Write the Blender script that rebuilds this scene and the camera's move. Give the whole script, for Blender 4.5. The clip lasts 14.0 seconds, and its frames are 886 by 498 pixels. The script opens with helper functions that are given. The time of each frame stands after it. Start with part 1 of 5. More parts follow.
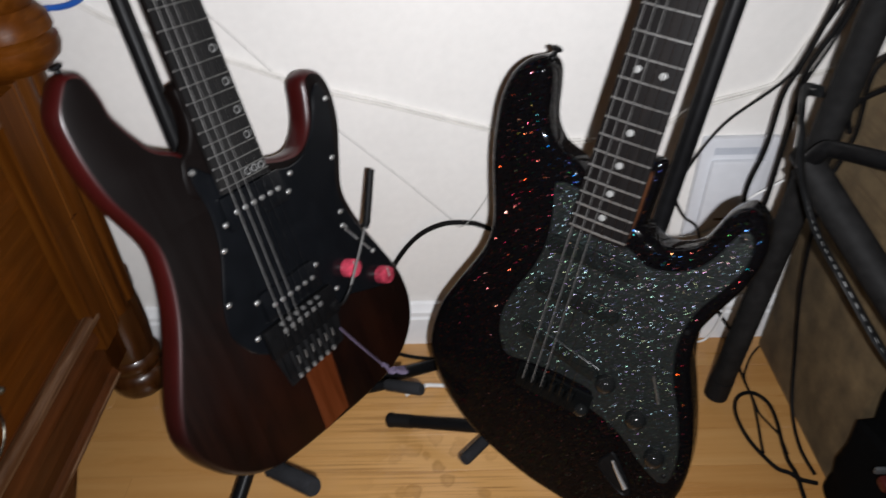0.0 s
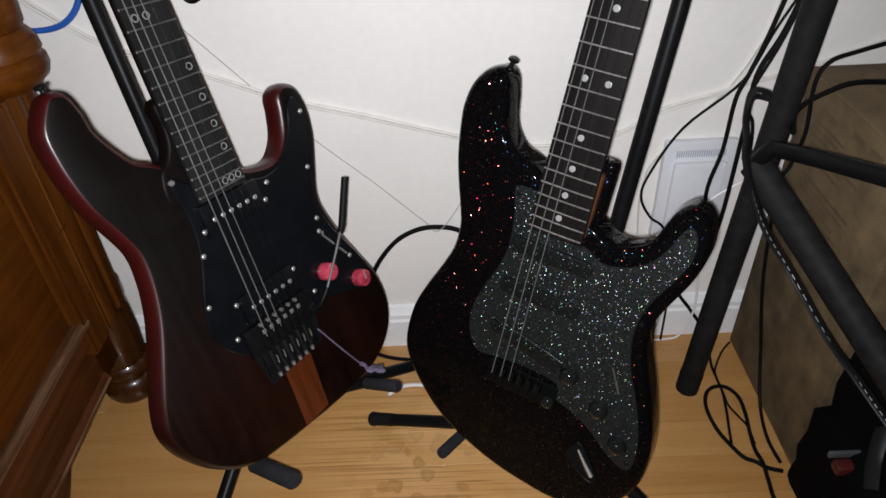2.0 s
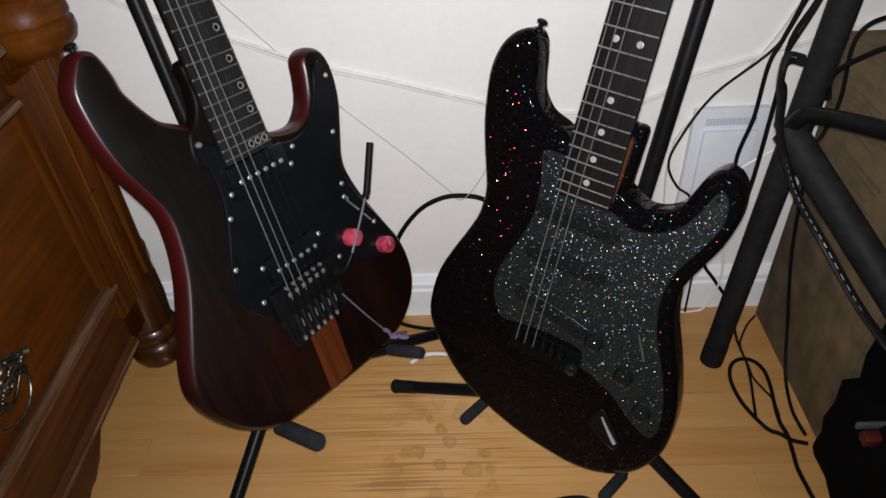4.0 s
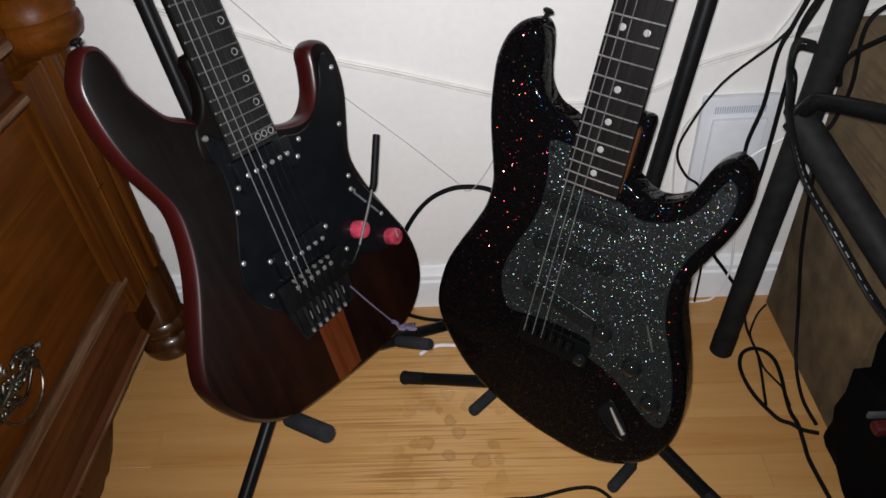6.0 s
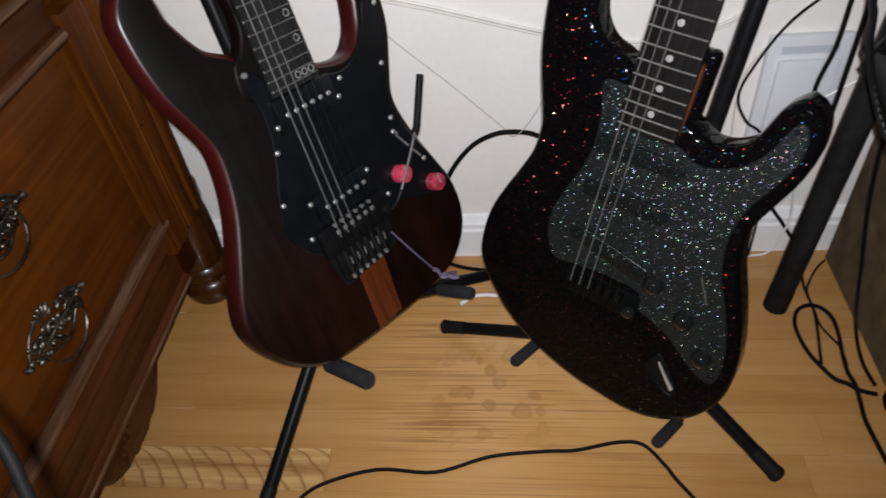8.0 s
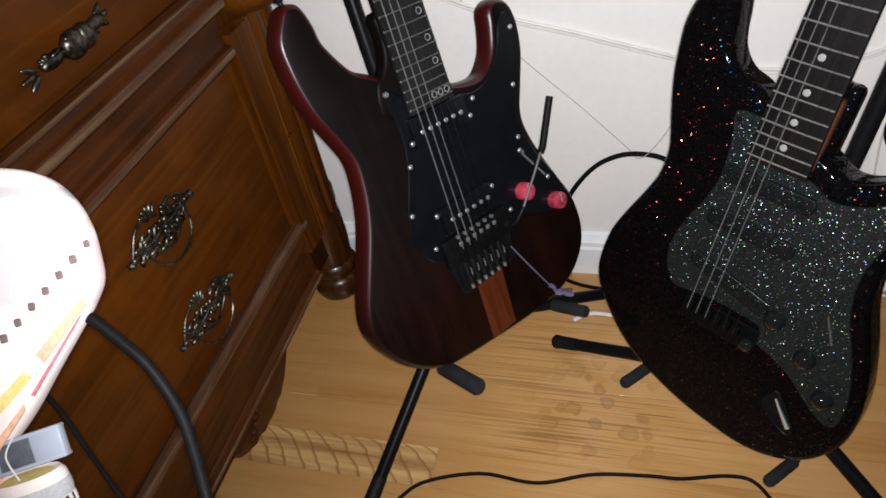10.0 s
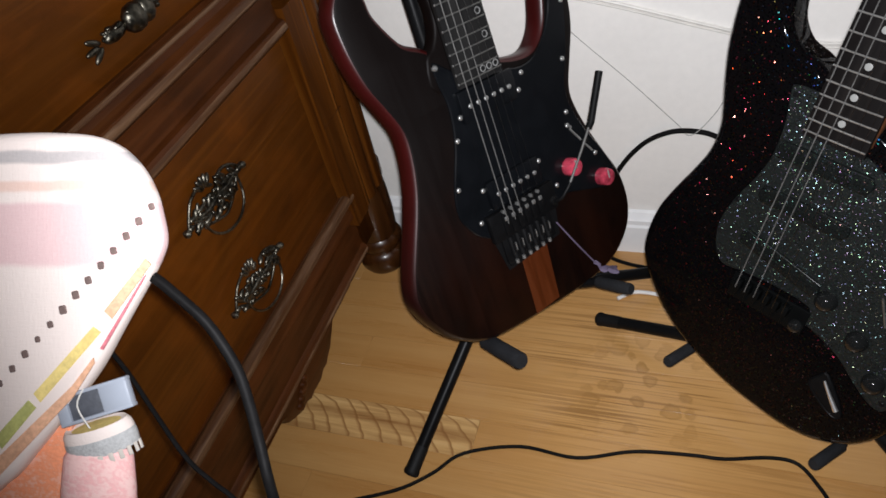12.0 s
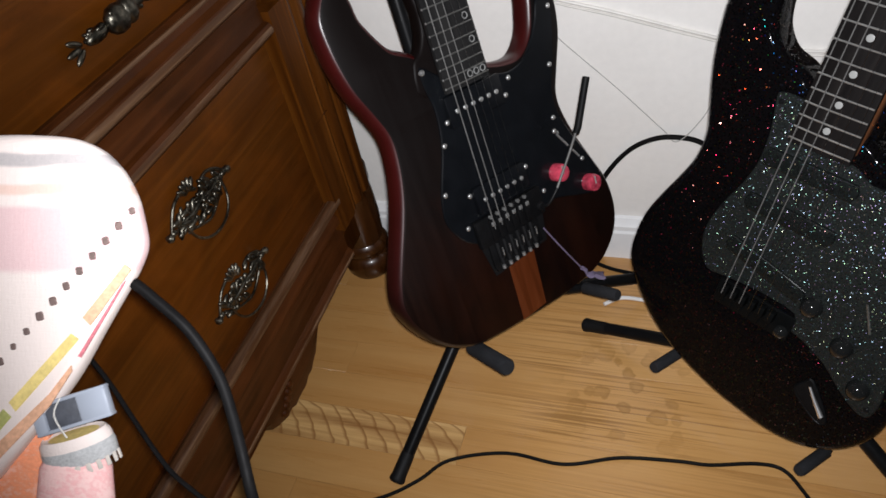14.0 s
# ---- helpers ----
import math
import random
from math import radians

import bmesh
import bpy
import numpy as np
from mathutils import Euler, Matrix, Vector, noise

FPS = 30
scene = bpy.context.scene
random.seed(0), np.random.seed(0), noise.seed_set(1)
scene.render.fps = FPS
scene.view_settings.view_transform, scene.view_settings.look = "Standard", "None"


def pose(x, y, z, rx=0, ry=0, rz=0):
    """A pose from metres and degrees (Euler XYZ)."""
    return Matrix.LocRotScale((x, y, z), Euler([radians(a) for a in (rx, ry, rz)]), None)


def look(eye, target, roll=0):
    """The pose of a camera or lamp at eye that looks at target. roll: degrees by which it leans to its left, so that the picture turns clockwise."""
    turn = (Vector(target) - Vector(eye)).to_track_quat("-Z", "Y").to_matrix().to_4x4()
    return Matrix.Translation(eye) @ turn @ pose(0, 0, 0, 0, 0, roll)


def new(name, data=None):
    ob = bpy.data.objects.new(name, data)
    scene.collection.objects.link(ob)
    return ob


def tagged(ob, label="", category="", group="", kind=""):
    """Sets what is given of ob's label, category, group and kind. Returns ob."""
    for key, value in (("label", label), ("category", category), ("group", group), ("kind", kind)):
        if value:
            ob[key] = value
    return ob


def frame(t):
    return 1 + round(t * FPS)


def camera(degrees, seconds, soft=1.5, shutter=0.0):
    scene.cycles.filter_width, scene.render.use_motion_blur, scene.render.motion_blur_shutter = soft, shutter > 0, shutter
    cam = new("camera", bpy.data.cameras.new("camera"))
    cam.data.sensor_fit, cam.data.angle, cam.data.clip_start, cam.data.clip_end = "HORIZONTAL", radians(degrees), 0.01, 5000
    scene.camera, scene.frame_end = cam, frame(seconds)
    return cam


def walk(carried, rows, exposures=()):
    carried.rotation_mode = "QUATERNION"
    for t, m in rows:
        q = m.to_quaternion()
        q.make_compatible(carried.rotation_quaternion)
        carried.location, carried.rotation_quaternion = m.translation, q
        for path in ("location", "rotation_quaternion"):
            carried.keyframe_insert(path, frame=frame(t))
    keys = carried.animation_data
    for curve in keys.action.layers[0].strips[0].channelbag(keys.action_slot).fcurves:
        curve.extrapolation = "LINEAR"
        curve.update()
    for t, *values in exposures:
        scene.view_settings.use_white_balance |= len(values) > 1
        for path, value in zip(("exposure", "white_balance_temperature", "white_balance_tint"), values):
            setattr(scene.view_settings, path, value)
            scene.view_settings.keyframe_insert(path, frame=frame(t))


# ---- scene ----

from mathutils.geometry import tessellate_polygon

cam = camera(65.45, 14.0, soft=1.6, shutter=0.45)
PATH = [
    (-0.0333, (-0.0195, -0.7650, 0.7893), (-0.0621, 0.0120, 0.1592), -1.69),
    (0, (-0.0179, -0.7664, 0.7893), (-0.0261, 0.0120, 0.1672), -1.69),
    (0.1, (-0.0109, -0.7722, 0.7937), (-0.0186, 0.0110, 0.1746), -1.75),
    (0.2, (-0.0080, -0.7775, 0.7960), (-0.0097, 0.0100, 0.1915), -1.28),
    (0.3, (-0.0090, -0.7837, 0.7975), (-0.0091, 0.0090, 0.1970), -1.17),
    (0.5, (0.0016, -0.7845, 0.7982), (0.0121, 0.0070, 0.1872), -1.50),
    (1, (0.0084, -0.7929, 0.8062), (0.0116, 0.0026, 0.2002), -2.16),
    (1.5, (0.0087, -0.7991, 0.8070), (0.0028, -0.0058, 0.1981), -2.59),
    (2, (0.0160, -0.8021, 0.8061), (0.0062, -0.0125, 0.1925), -2.83),
    (2.5, (0.0150, -0.8079, 0.8058), (-0.0054, -0.0230, 0.1866), -2.76),
    (3, (0.0135, -0.8090, 0.7988), (-0.0140, -0.0331, 0.1686), -2.86),
    (3.5, (0.0113, -0.8091, 0.7939), (-0.0271, -0.0385, 0.1576), -3.43),
    (3.7, (0.0088, -0.8091, 0.7933), (-0.0288, -0.0391, 0.1577), -3.55),
    (5.8, (0.0085, -0.8108, 0.7953), (-0.0444, -0.0453, 0.1543), -4.87),
    (6, (0.0113, -0.8080, 0.7932), (-0.0415, -0.0459, 0.1478), -4.82),
    (6.5, (0.0140, -0.8148, 0.7942), (-0.0457, -0.0487, 0.1543), -4.36),
    (7, (0.0098, -0.8105, 0.7906), (-0.0721, -0.0577, 0.1375), -5.37),
    (7.5, (0.0074, -0.8091, 0.7835), (-0.0714, -0.0595, 0.1263), -4.97),
    (8, (0.0041, -0.7943, 0.7718), (-0.1068, -0.0807, 0.0801), -7.17),
    (8.2, (0.0011, -0.7903, 0.7793), (-0.1491, -0.0821, 0.0901), -8.81),
    (8.5, (0.0024, -0.7839, 0.7807), (-0.1853, -0.0841, 0.0915), -10.70),
    (8.7, (0.0010, -0.7887, 0.7866), (-0.1828, -0.0899, 0.1266), -9.62),
    (10.8, (0.0085, -0.8126, 0.8006), (-0.2938, -0.1508, 0.1480), -13.61),
    (11, (0.0049, -0.8113, 0.7881), (-0.2883, -0.1566, 0.0914), -12.96),
    (11.1, (0.0062, -0.8172, 0.7931), (-0.3135, -0.1579, 0.1020), -13.97),
    (11.4, (0.0064, -0.8217, 0.7978), (-0.3132, -0.1616, 0.1275), -13.51),
    (11.5, (0.0081, -0.8213, 0.8069), (-0.3289, -0.1629, 0.1339), -14.76),
    (11.6, (0.0089, -0.8244, 0.8057), (-0.3335, -0.1629, 0.1422), -14.81),
    (12, (0.0049, -0.8200, 0.8008), (-0.3261, -0.1628, 0.1237), -14.18),
    (12.5, (0.0063, -0.8169, 0.7982), (-0.3121, -0.1609, 0.1139), -13.42),
    (13, (0.0033, -0.8185, 0.7993), (-0.3102, -0.1578, 0.1172), -12.94),
    (13.5, (-0.0001, -0.8261, 0.8034), (-0.3179, -0.1609, 0.1276), -13.02),
    (14, (0.0035, -0.8169, 0.7982), (-0.3098, -0.1491, 0.1230), -12.96),
]
walk(cam, [(t, look(eye, target, roll)) for t, eye, target, roll in PATH], [(0, 0.12), (0.5, 0.0), (7.7, 0.0), (8.4, 0.1), (10.8, 0.12), (11.6, 0.03), (14, 0.02)])

# ---- light: the small torch lamp of the hand-held camera, in a dim room ----
world = bpy.data.worlds.new("dim_room")
world.use_nodes = True
world.node_tree.nodes["Background"].inputs[0].default_value = (0.9, 0.95, 1.0, 1)
world.node_tree.nodes["Background"].inputs[1].default_value = 0.012
scene.world = world


def lamp(name, kind, place, energy, colour, size):
    data = bpy.data.lights.new(name, kind)
    data.energy, data.color = energy, colour
    data.shadow_soft_size = size
    ob = new(name, data)
    ob.matrix_world = look(place, (-0.035, -0.12, 0.36))
    return ob


lamp("torch_lamp", "SPOT", (0.008, -0.812, 0.804), 32.0, (0.975, 0.985, 1.03), 0.006)
bpy.data.lights["torch_lamp"].spot_size = radians(126)
bpy.data.lights["torch_lamp"].spot_blend = 1.0


# ---- materials ----
class Mat:
    """A node material, built up link by link."""

    def __init__(self, name, rough=0.5, metal=0.0, coat=0.0, colour=(0.5, 0.5, 0.5)):
        self.m = bpy.data.materials.new(name)
        self.m.use_nodes = True
        self.t = self.m.node_tree
        self.b = self.t.nodes["Principled BSDF"]
        self.b.inputs["Roughness"].default_value = rough
        self.b.inputs["Metallic"].default_value = metal
        self.b.inputs["Coat Weight"].default_value = coat
        self.b.inputs["Coat Roughness"].default_value = 0.06
        self.b.inputs["Base Color"].default_value = (*colour, 1)

    def node(self, kind, **values):
        n = self.t.nodes.new(kind)
        for k, v in values.items():
            if k in n.inputs:
                n.inputs[k].default_value = v
        return n

    def link(self, a, b):
        self.t.links.new(a, b)

    def coords(self, scale=(1, 1, 1), turn=(0, 0, 0), generated=False):
        c = self.node("ShaderNodeTexCoord")
        m = self.node("ShaderNodeMapping")
        m.inputs["Scale"].default_value = scale
        m.inputs["Rotation"].default_value = turn
        self.link(c.outputs["Object"], m.inputs["Vector"])
        return m.outputs["Vector"]

    def noise(self, vec, scale, detail=4.0, rough=0.55, warp=0.0):
        n = self.node("ShaderNodeTexNoise", Scale=scale, Detail=detail, Roughness=rough, Distortion=warp)
        self.link(vec, n.inputs["Vector"])
        return n.outputs["Fac"]

    def ramp(self, fac, *stops):
        r = self.t.nodes.new("ShaderNodeValToRGB")
        e = r.color_ramp.elements
        while len(e) < len(stops):
            e.new(0.5)
        for i, (p, c) in enumerate(stops):
            e[i].position = p
            e[i].color = (*c, 1) if len(c) == 3 else c
        self.link(fac, r.inputs["Fac"])
        return r.outputs["Color"]

    def mix(self, fac, a, b, how="MIX"):
        n = self.t.nodes.new("ShaderNodeMix")
        n.data_type, n.blend_type = "RGBA", how
        for val, sock in ((fac, n.inputs[0]), (a, n.inputs[6]), (b, n.inputs[7])):
            if isinstance(val, (int, float)):
                sock.default_value = val
            elif isinstance(val, tuple):
                sock.default_value = (*val, 1)
            else:
                self.link(val, sock)
        return n.outputs[2]

    def math(self, op, a, b=0.0, c=0.0):
        n = self.t.nodes.new("ShaderNodeMath")
        n.operation = op
        for val, sock in zip((a, b, c), n.inputs):
            if isinstance(val, (int, float)):
                sock.default_value = val
            else:
                self.link(val, sock)
        return n.outputs[0]

    def colour(self, sock):
        self.link(sock, self.b.inputs["Base Color"])
        return self

    def rough(self, sock):
        self.link(sock, self.b.inputs["Roughness"])
        return self

    def bump(self, height, strength=0.2, distance=0.001):
        n = self.node("ShaderNodeBump", Strength=strength, Distance=distance)
        self.link(height, n.inputs["Height"])
        self.link(n.outputs[0], self.b.inputs["Normal"])
        return self


def plain(name, colour, rough=0.5, metal=0.0, coat=0.0, vary=0.15, scale=60.0, relief=0.1, spec=0.5):
    """One colour with fine mottling and relief."""
    m = Mat(name, rough, metal, coat, colour)
    m.b.inputs["Specular IOR Level"].default_value = spec
    v = m.coords()
    n = m.noise(v, scale, 5)
    big = m.noise(v, scale * 0.12, 3)
    both = m.math("ADD", m.math("MULTIPLY", n, 0.6), m.math("MULTIPLY", big, 0.4))
    lo = tuple(c * (1 - vary) for c in colour)
    hi = tuple(min(1, c * (1 + vary)) for c in colour)
    m.colour(m.ramp(both, (0.35, lo), (0.65, hi)))
    m.rough(m.ramp(big, (0.3, (rough * 0.85,) * 3), (0.7, (min(1, rough * 1.15),) * 3)))
    m.bump(n, relief, 0.0006)
    return m.m


def wood(name, dark, mid, light, along="z", rough=0.4, coat=0.0, scale=1.0, relief=0.15, rand=0.0, spec=0.5, stains=False, rings=0.0, streaks=0.0, fade=None, patches=0.0):
    """Grain that runs along one axis, with pores."""
    m = Mat(name, rough, 0, coat)
    m.b.inputs["Specular IOR Level"].default_value = spec
    s = {"x": (0.06, 1, 1), "y": (1, 0.06, 1), "z": (1, 1, 0.06)}[along]
    v = m.coords(tuple(k * scale for k in s))
    if rand:
        info = m.node("ShaderNodeObjectInfo")
        add = m.t.nodes.new("ShaderNodeVectorMath")
        add.operation = "ADD"
        m.link(v, add.inputs[0])
        shift = m.math("MULTIPLY", info.outputs["Random"], 17.0)
        m.link(shift, add.inputs[1])
        v = add.outputs[0]
    g = m.noise(v, 55, 8, 0.62, 0.6)
    bands = m.noise(v, 14, 3, 0.5, 1.2)
    fine = m.noise(v, 420, 3, 0.6)
    both = m.math("ADD", m.math("MULTIPLY", g, 0.55), m.math("MULTIPLY", bands, 0.45))
    col = m.ramp(both, (0.36, dark), (0.5, mid), (0.64, light))
    col = m.mix(m.math("MULTIPLY", fine, 0.35), col, dark, "MIX")
    if rand:
        col = m.mix(m.math("MULTIPLY", info.outputs["Random"], rand), col, dark)
    if rings:
        sep = m.t.nodes.new("ShaderNodeSeparateXYZ")
        m.link(m.coords(), sep.inputs[0])
        rise = m.math("POWER", m.math("MAXIMUM", m.math("SUBTRACT", 1.03, m.math("MULTIPLY", sep.outputs["Y"], 17.5)), 0.0), 0.55)
        arch = m.math("SUBTRACT", m.math("MULTIPLY", sep.outputs["X"], rings), m.math("MULTIPLY", rise, rings * 0.065))
        arch = m.math("FRACT", m.math("ADD", arch, m.math("MULTIPLY", m.noise(m.coords((0.6, 1, 1)), 26, 2), 1.1)))
        col = m.mix(m.ramp(arch, (0.0, (0.0,) * 3), (0.72, (0.06,) * 3), (0.92, (0.85,) * 3), (1.0, (0.0,) * 3)), col, dark)
    # stains also lightens the floor's middle: the torch's bright pool, painted into the colour
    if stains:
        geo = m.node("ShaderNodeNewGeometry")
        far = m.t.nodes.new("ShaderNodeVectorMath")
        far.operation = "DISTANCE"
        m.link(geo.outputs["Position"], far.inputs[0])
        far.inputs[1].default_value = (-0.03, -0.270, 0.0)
        lit_centre = m.ramp(m.math("ADD", far.outputs["Value"], m.math("MULTIPLY", m.noise(geo.outputs["Position"], 12, 3), 0.12)), (0.16, (1, 1, 1)), (0.34, (0.10,) * 3))
        col = m.mix(m.math("MULTIPLY", lit_centre, 0.5), col, tuple(min(1.0, c * 1.38) for c in light))
    if streaks:
        run = tuple(0.014 if k < 1 else 1 for k in s)
        vec = m.coords(run)
        if stains:
            scaled = m.node("ShaderNodeMapping", Scale=run)
            m.link(geo.outputs["Position"], scaled.inputs["Vector"])
            vec = scaled.outputs["Vector"]
        lines = m.noise(vec, 330 if along == "x" else 200, 2, 0.5, 0.4)
        some = m.noise(m.coords(tuple(0.4 if k < 1 else 1 for k in s)), 9, 2)
        mask = m.math("MULTIPLY", m.ramp(lines, (0.52, (0,) * 3), (0.59, (1,) * 3)), m.ramp(some, (0.40, (0.10,) * 3), (0.58, (1,) * 3)))
        mask = m.math("MULTIPLY", mask, lit_centre) if stains else mask
        col = m.mix(m.math("MULTIPLY", mask, streaks), col, tuple(c * 0.62 for c in dark))
        # pale grain lines; on the floor they paint gloss sheen within the bright pool
        glow = m.ramp(lines, (0.36, (0.35,) * 3), (0.46, (0.0,) * 3))
        col = m.mix(m.math("MULTIPLY", glow, lit_centre) if stains else glow, col, tuple(min(1.0, c * 1.25) for c in light))
    if patches:
        worn_red = m.ramp(m.noise(m.coords(tuple(0.55 if k < 1 else 1 for k in s)), 13, 5, 0.6, 0.8), (0.46, (0,) * 3), (0.66, (1,) * 3))
        col = m.mix(m.math("MULTIPLY", worn_red, patches), col, (light[0] * 1.5, light[1] * 1.25, light[2] * 1.1))
        pale = m.ramp(m.noise(m.coords((1.2, 1.2, 1.2)), 31, 5, 0.65), (0.60, (0,) * 3), (0.72, (1,) * 3))
        col = m.mix(m.math("MULTIPLY", pale, patches * 0.5), col, tuple(c * 0.75 for c in dark))
    if fade:
        low = m.t.nodes.new("ShaderNodeSeparateXYZ")
        m.link(m.coords(), low.inputs[0])
        rise = m.math("ADD", low.outputs["Z"], m.math("MULTIPLY", m.noise(m.coords(), 16, 3), 0.06))
        col = m.mix(m.ramp(m.math("ADD", rise, 0.5), (0.47, (0, 0, 0)), (0.66, (1, 1, 1))), col, fade)
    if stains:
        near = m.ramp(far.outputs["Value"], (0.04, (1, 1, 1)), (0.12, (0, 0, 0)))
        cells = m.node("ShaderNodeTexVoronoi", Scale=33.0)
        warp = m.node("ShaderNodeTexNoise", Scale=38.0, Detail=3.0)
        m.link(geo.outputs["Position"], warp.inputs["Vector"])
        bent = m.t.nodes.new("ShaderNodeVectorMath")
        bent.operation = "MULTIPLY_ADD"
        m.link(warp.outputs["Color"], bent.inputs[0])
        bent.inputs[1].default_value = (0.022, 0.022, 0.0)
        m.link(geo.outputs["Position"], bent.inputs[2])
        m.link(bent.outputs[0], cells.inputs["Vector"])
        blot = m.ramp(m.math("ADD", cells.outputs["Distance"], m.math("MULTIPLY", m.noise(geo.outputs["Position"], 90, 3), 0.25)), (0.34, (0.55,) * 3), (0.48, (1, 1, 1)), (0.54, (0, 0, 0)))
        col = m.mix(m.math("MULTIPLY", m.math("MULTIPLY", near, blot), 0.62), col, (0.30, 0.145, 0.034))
    m.colour(col)
    m.rough(m.ramp(g, (0.3, (rough * 0.8,) * 3), (0.7, (min(1, rough * 1.25),) * 3)))
    m.bump(m.math("ADD", m.math("MULTIPLY", fine, 0.5), m.math("MULTIPLY", lines, -1.5)) if streaks else fine, relief, 0.0005)
    return m.m


def glitter(name, base, cell, share, sat, rough=0.12, reach=0.8, dot=0.4, value=0.6, spec=0.4, flake=0.33, drift=0.3):
    """Lacquer over tiny foil flakes, each leaning its own way; the foil's hue runs from blue to red with its lean."""
    m = Mat(name, rough, 0, 0.0, base)
    m.b.inputs["Specular IOR Level"].default_value = spec
    v = m.coords()

    def vec(op, a, b=None):
        n = m.t.nodes.new("ShaderNodeVectorMath")
        n.operation = op
        m.link(a, n.inputs[0])
        if isinstance(b, tuple):
            n.inputs[1].default_value = b
        elif b is not None:
            m.link(b, n.inputs["Scale"] if op == "SCALE" else n.inputs[1])
        return n

    vor = m.node("ShaderNodeTexVoronoi", Scale=1.0 / cell)
    m.link(v, vor.inputs["Vector"])
    sep = m.t.nodes.new("ShaderNodeSeparateColor")
    m.link(vor.outputs["Color"], sep.inputs[0])
    on = m.math("MULTIPLY", m.math("LESS_THAN", sep.outputs[0], share), m.math("LESS_THAN", vor.outputs["Distance"], dot))
    geo = m.node("ShaderNodeNewGeometry")
    white = m.node("ShaderNodeTexWhiteNoise")
    m.link(vor.outputs["Color"], white.inputs["Vector"])
    lean = vec("SUBTRACT", white.outputs["Color"], (0.5, 0.5, 0.5)).outputs[0]
    lean = vec("SCALE", lean, m.math("MULTIPLY", on, 2.0 * reach)).outputs[0]
    along = vec("DOT_PRODUCT", lean, geo.outputs["Normal"]).outputs["Value"]
    flat = vec("SUBTRACT", lean, vec("SCALE", geo.outputs["Normal"], along).outputs[0]).outputs[0]
    size = vec("LENGTH", flat).outputs["Value"]
    m.link(vec("NORMALIZE", vec("ADD", geo.outputs["Normal"], flat).outputs[0]).outputs[0], m.b.inputs["Normal"])
    turn = m.math("MULTIPLY", m.ramp(size, (0.33, (1, 1, 1)), (0.45, (0, 0, 0))), 0.63)
    turn = m.math("FRACT", m.math("ADD", m.math("ADD", turn, 0.98), m.math("MULTIPLY", m.math("POWER", sep.outputs[1], 1.0 if drift > 0.5 else 2.0), drift)))
    hue = m.t.nodes.new("ShaderNodeCombineColor")
    hue.mode = "HSV"
    m.link(turn, hue.inputs[0])
    m.link(m.math("MULTIPLY", m.math("POWER", sep.outputs[2], 0.2), sat), hue.inputs[1])
    m.link(m.math("MULTIPLY", white.outputs["Value"], value), hue.inputs[2])
    m.colour(m.mix(on, base, hue.outputs[0]))
    m.link(on, m.b.inputs["Metallic"])
    m.rough(m.mix(on, (rough,) * 3, (flake,) * 3))
    return m.m


def woven(name, colour, other, vary=0.25):
    """Coarse cloth with two yarn colours lying across each other."""
    m = Mat(name, 0.9)
    m.b.inputs["Specular IOR Level"].default_value = 0.1
    v = m.coords()
    weft = m.noise(m.coords((0.25, 1, 1)), 620, 2)
    warp = m.noise(m.coords((1, 1, 0.25)), 620, 2)
    blotch = m.noise(v, 55, 3)
    fac = m.math("ADD", m.math("MULTIPLY", m.math("SUBTRACT", weft, warp), 0.6), blotch)
    m.colour(m.ramp(fac, (0.34, other), (0.52, colour), (0.72, tuple(min(1.0, c * (1 + vary)) for c in colour))))
    m.bump(m.math("ADD", weft, warp), 0.4, 0.0005)
    return m.m


M_WALL = plain("wall_paint", (0.80, 0.775, 0.74), 0.55, vary=0.03, scale=90, relief=0.12)
M_TRIM = plain("trim_gloss_paint", (0.82, 0.82, 0.82), 0.3, vary=0.04, scale=40, relief=0.06)
M_CEIL = plain("ceiling_paint", (0.8, 0.79, 0.77), 0.8, vary=0.03)
# honey_pine carries water stains and a painted pool of torchlight between the stands
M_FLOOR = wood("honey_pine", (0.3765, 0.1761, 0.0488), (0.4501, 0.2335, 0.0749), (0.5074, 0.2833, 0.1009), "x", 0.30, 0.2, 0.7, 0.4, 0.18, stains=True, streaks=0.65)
M_FLOOR_BOLD = wood("honey_pine_flamed", (0.24, 0.10, 0.028), (0.68, 0.42, 0.165), (0.78, 0.52, 0.235), "x", 0.36, 0.15, 1.0, 0.1, rings=38.0)
M_OAK = wood("stained_oak", (0.0612, 0.0165, 0.0014), (0.0878, 0.0254, 0.0023), (0.1176, 0.0367, 0.0039), "y", 0.40, 0.0, 1.3, 0.15, spec=0.14, streaks=0.18, patches=0.42)
M_OAK_UP = wood("stained_oak_upright", (0.0385, 0.0106, 0.0012), (0.0770, 0.0222, 0.0024), (0.1240, 0.0400, 0.0050), "z", 0.40, 0.0, 1.3, 0.15, spec=0.14, streaks=0.6)
M_OAK_DK = wood("dark_oak_moulding", (0.0285, 0.0076, 0.0015), (0.0462, 0.0136, 0.0030), (0.0742, 0.0246, 0.0066), "y", 0.40, 0.0, 1.3, 0.25, spec=0.20, streaks=0.5, patches=0.35)
M_OAK_FOOT = wood("lacquered_oak_foot", (0.026, 0.0080, 0.0016), (0.044, 0.0140, 0.0028), (0.072, 0.0240, 0.0050), "z", 0.30, 0.35, 1.3, 0.15, spec=0.4)
M_REDBROWN = wood("red_brown_satin", (0.0032, 0.0014, 0.0011), (0.0060, 0.0022, 0.0015), (0.0120, 0.0037, 0.0019), "z", 0.48, 0.0, 1.2, 0.1, spec=0.08, fade=(0.0042, 0.0028, 0.0026), patches=0.5)
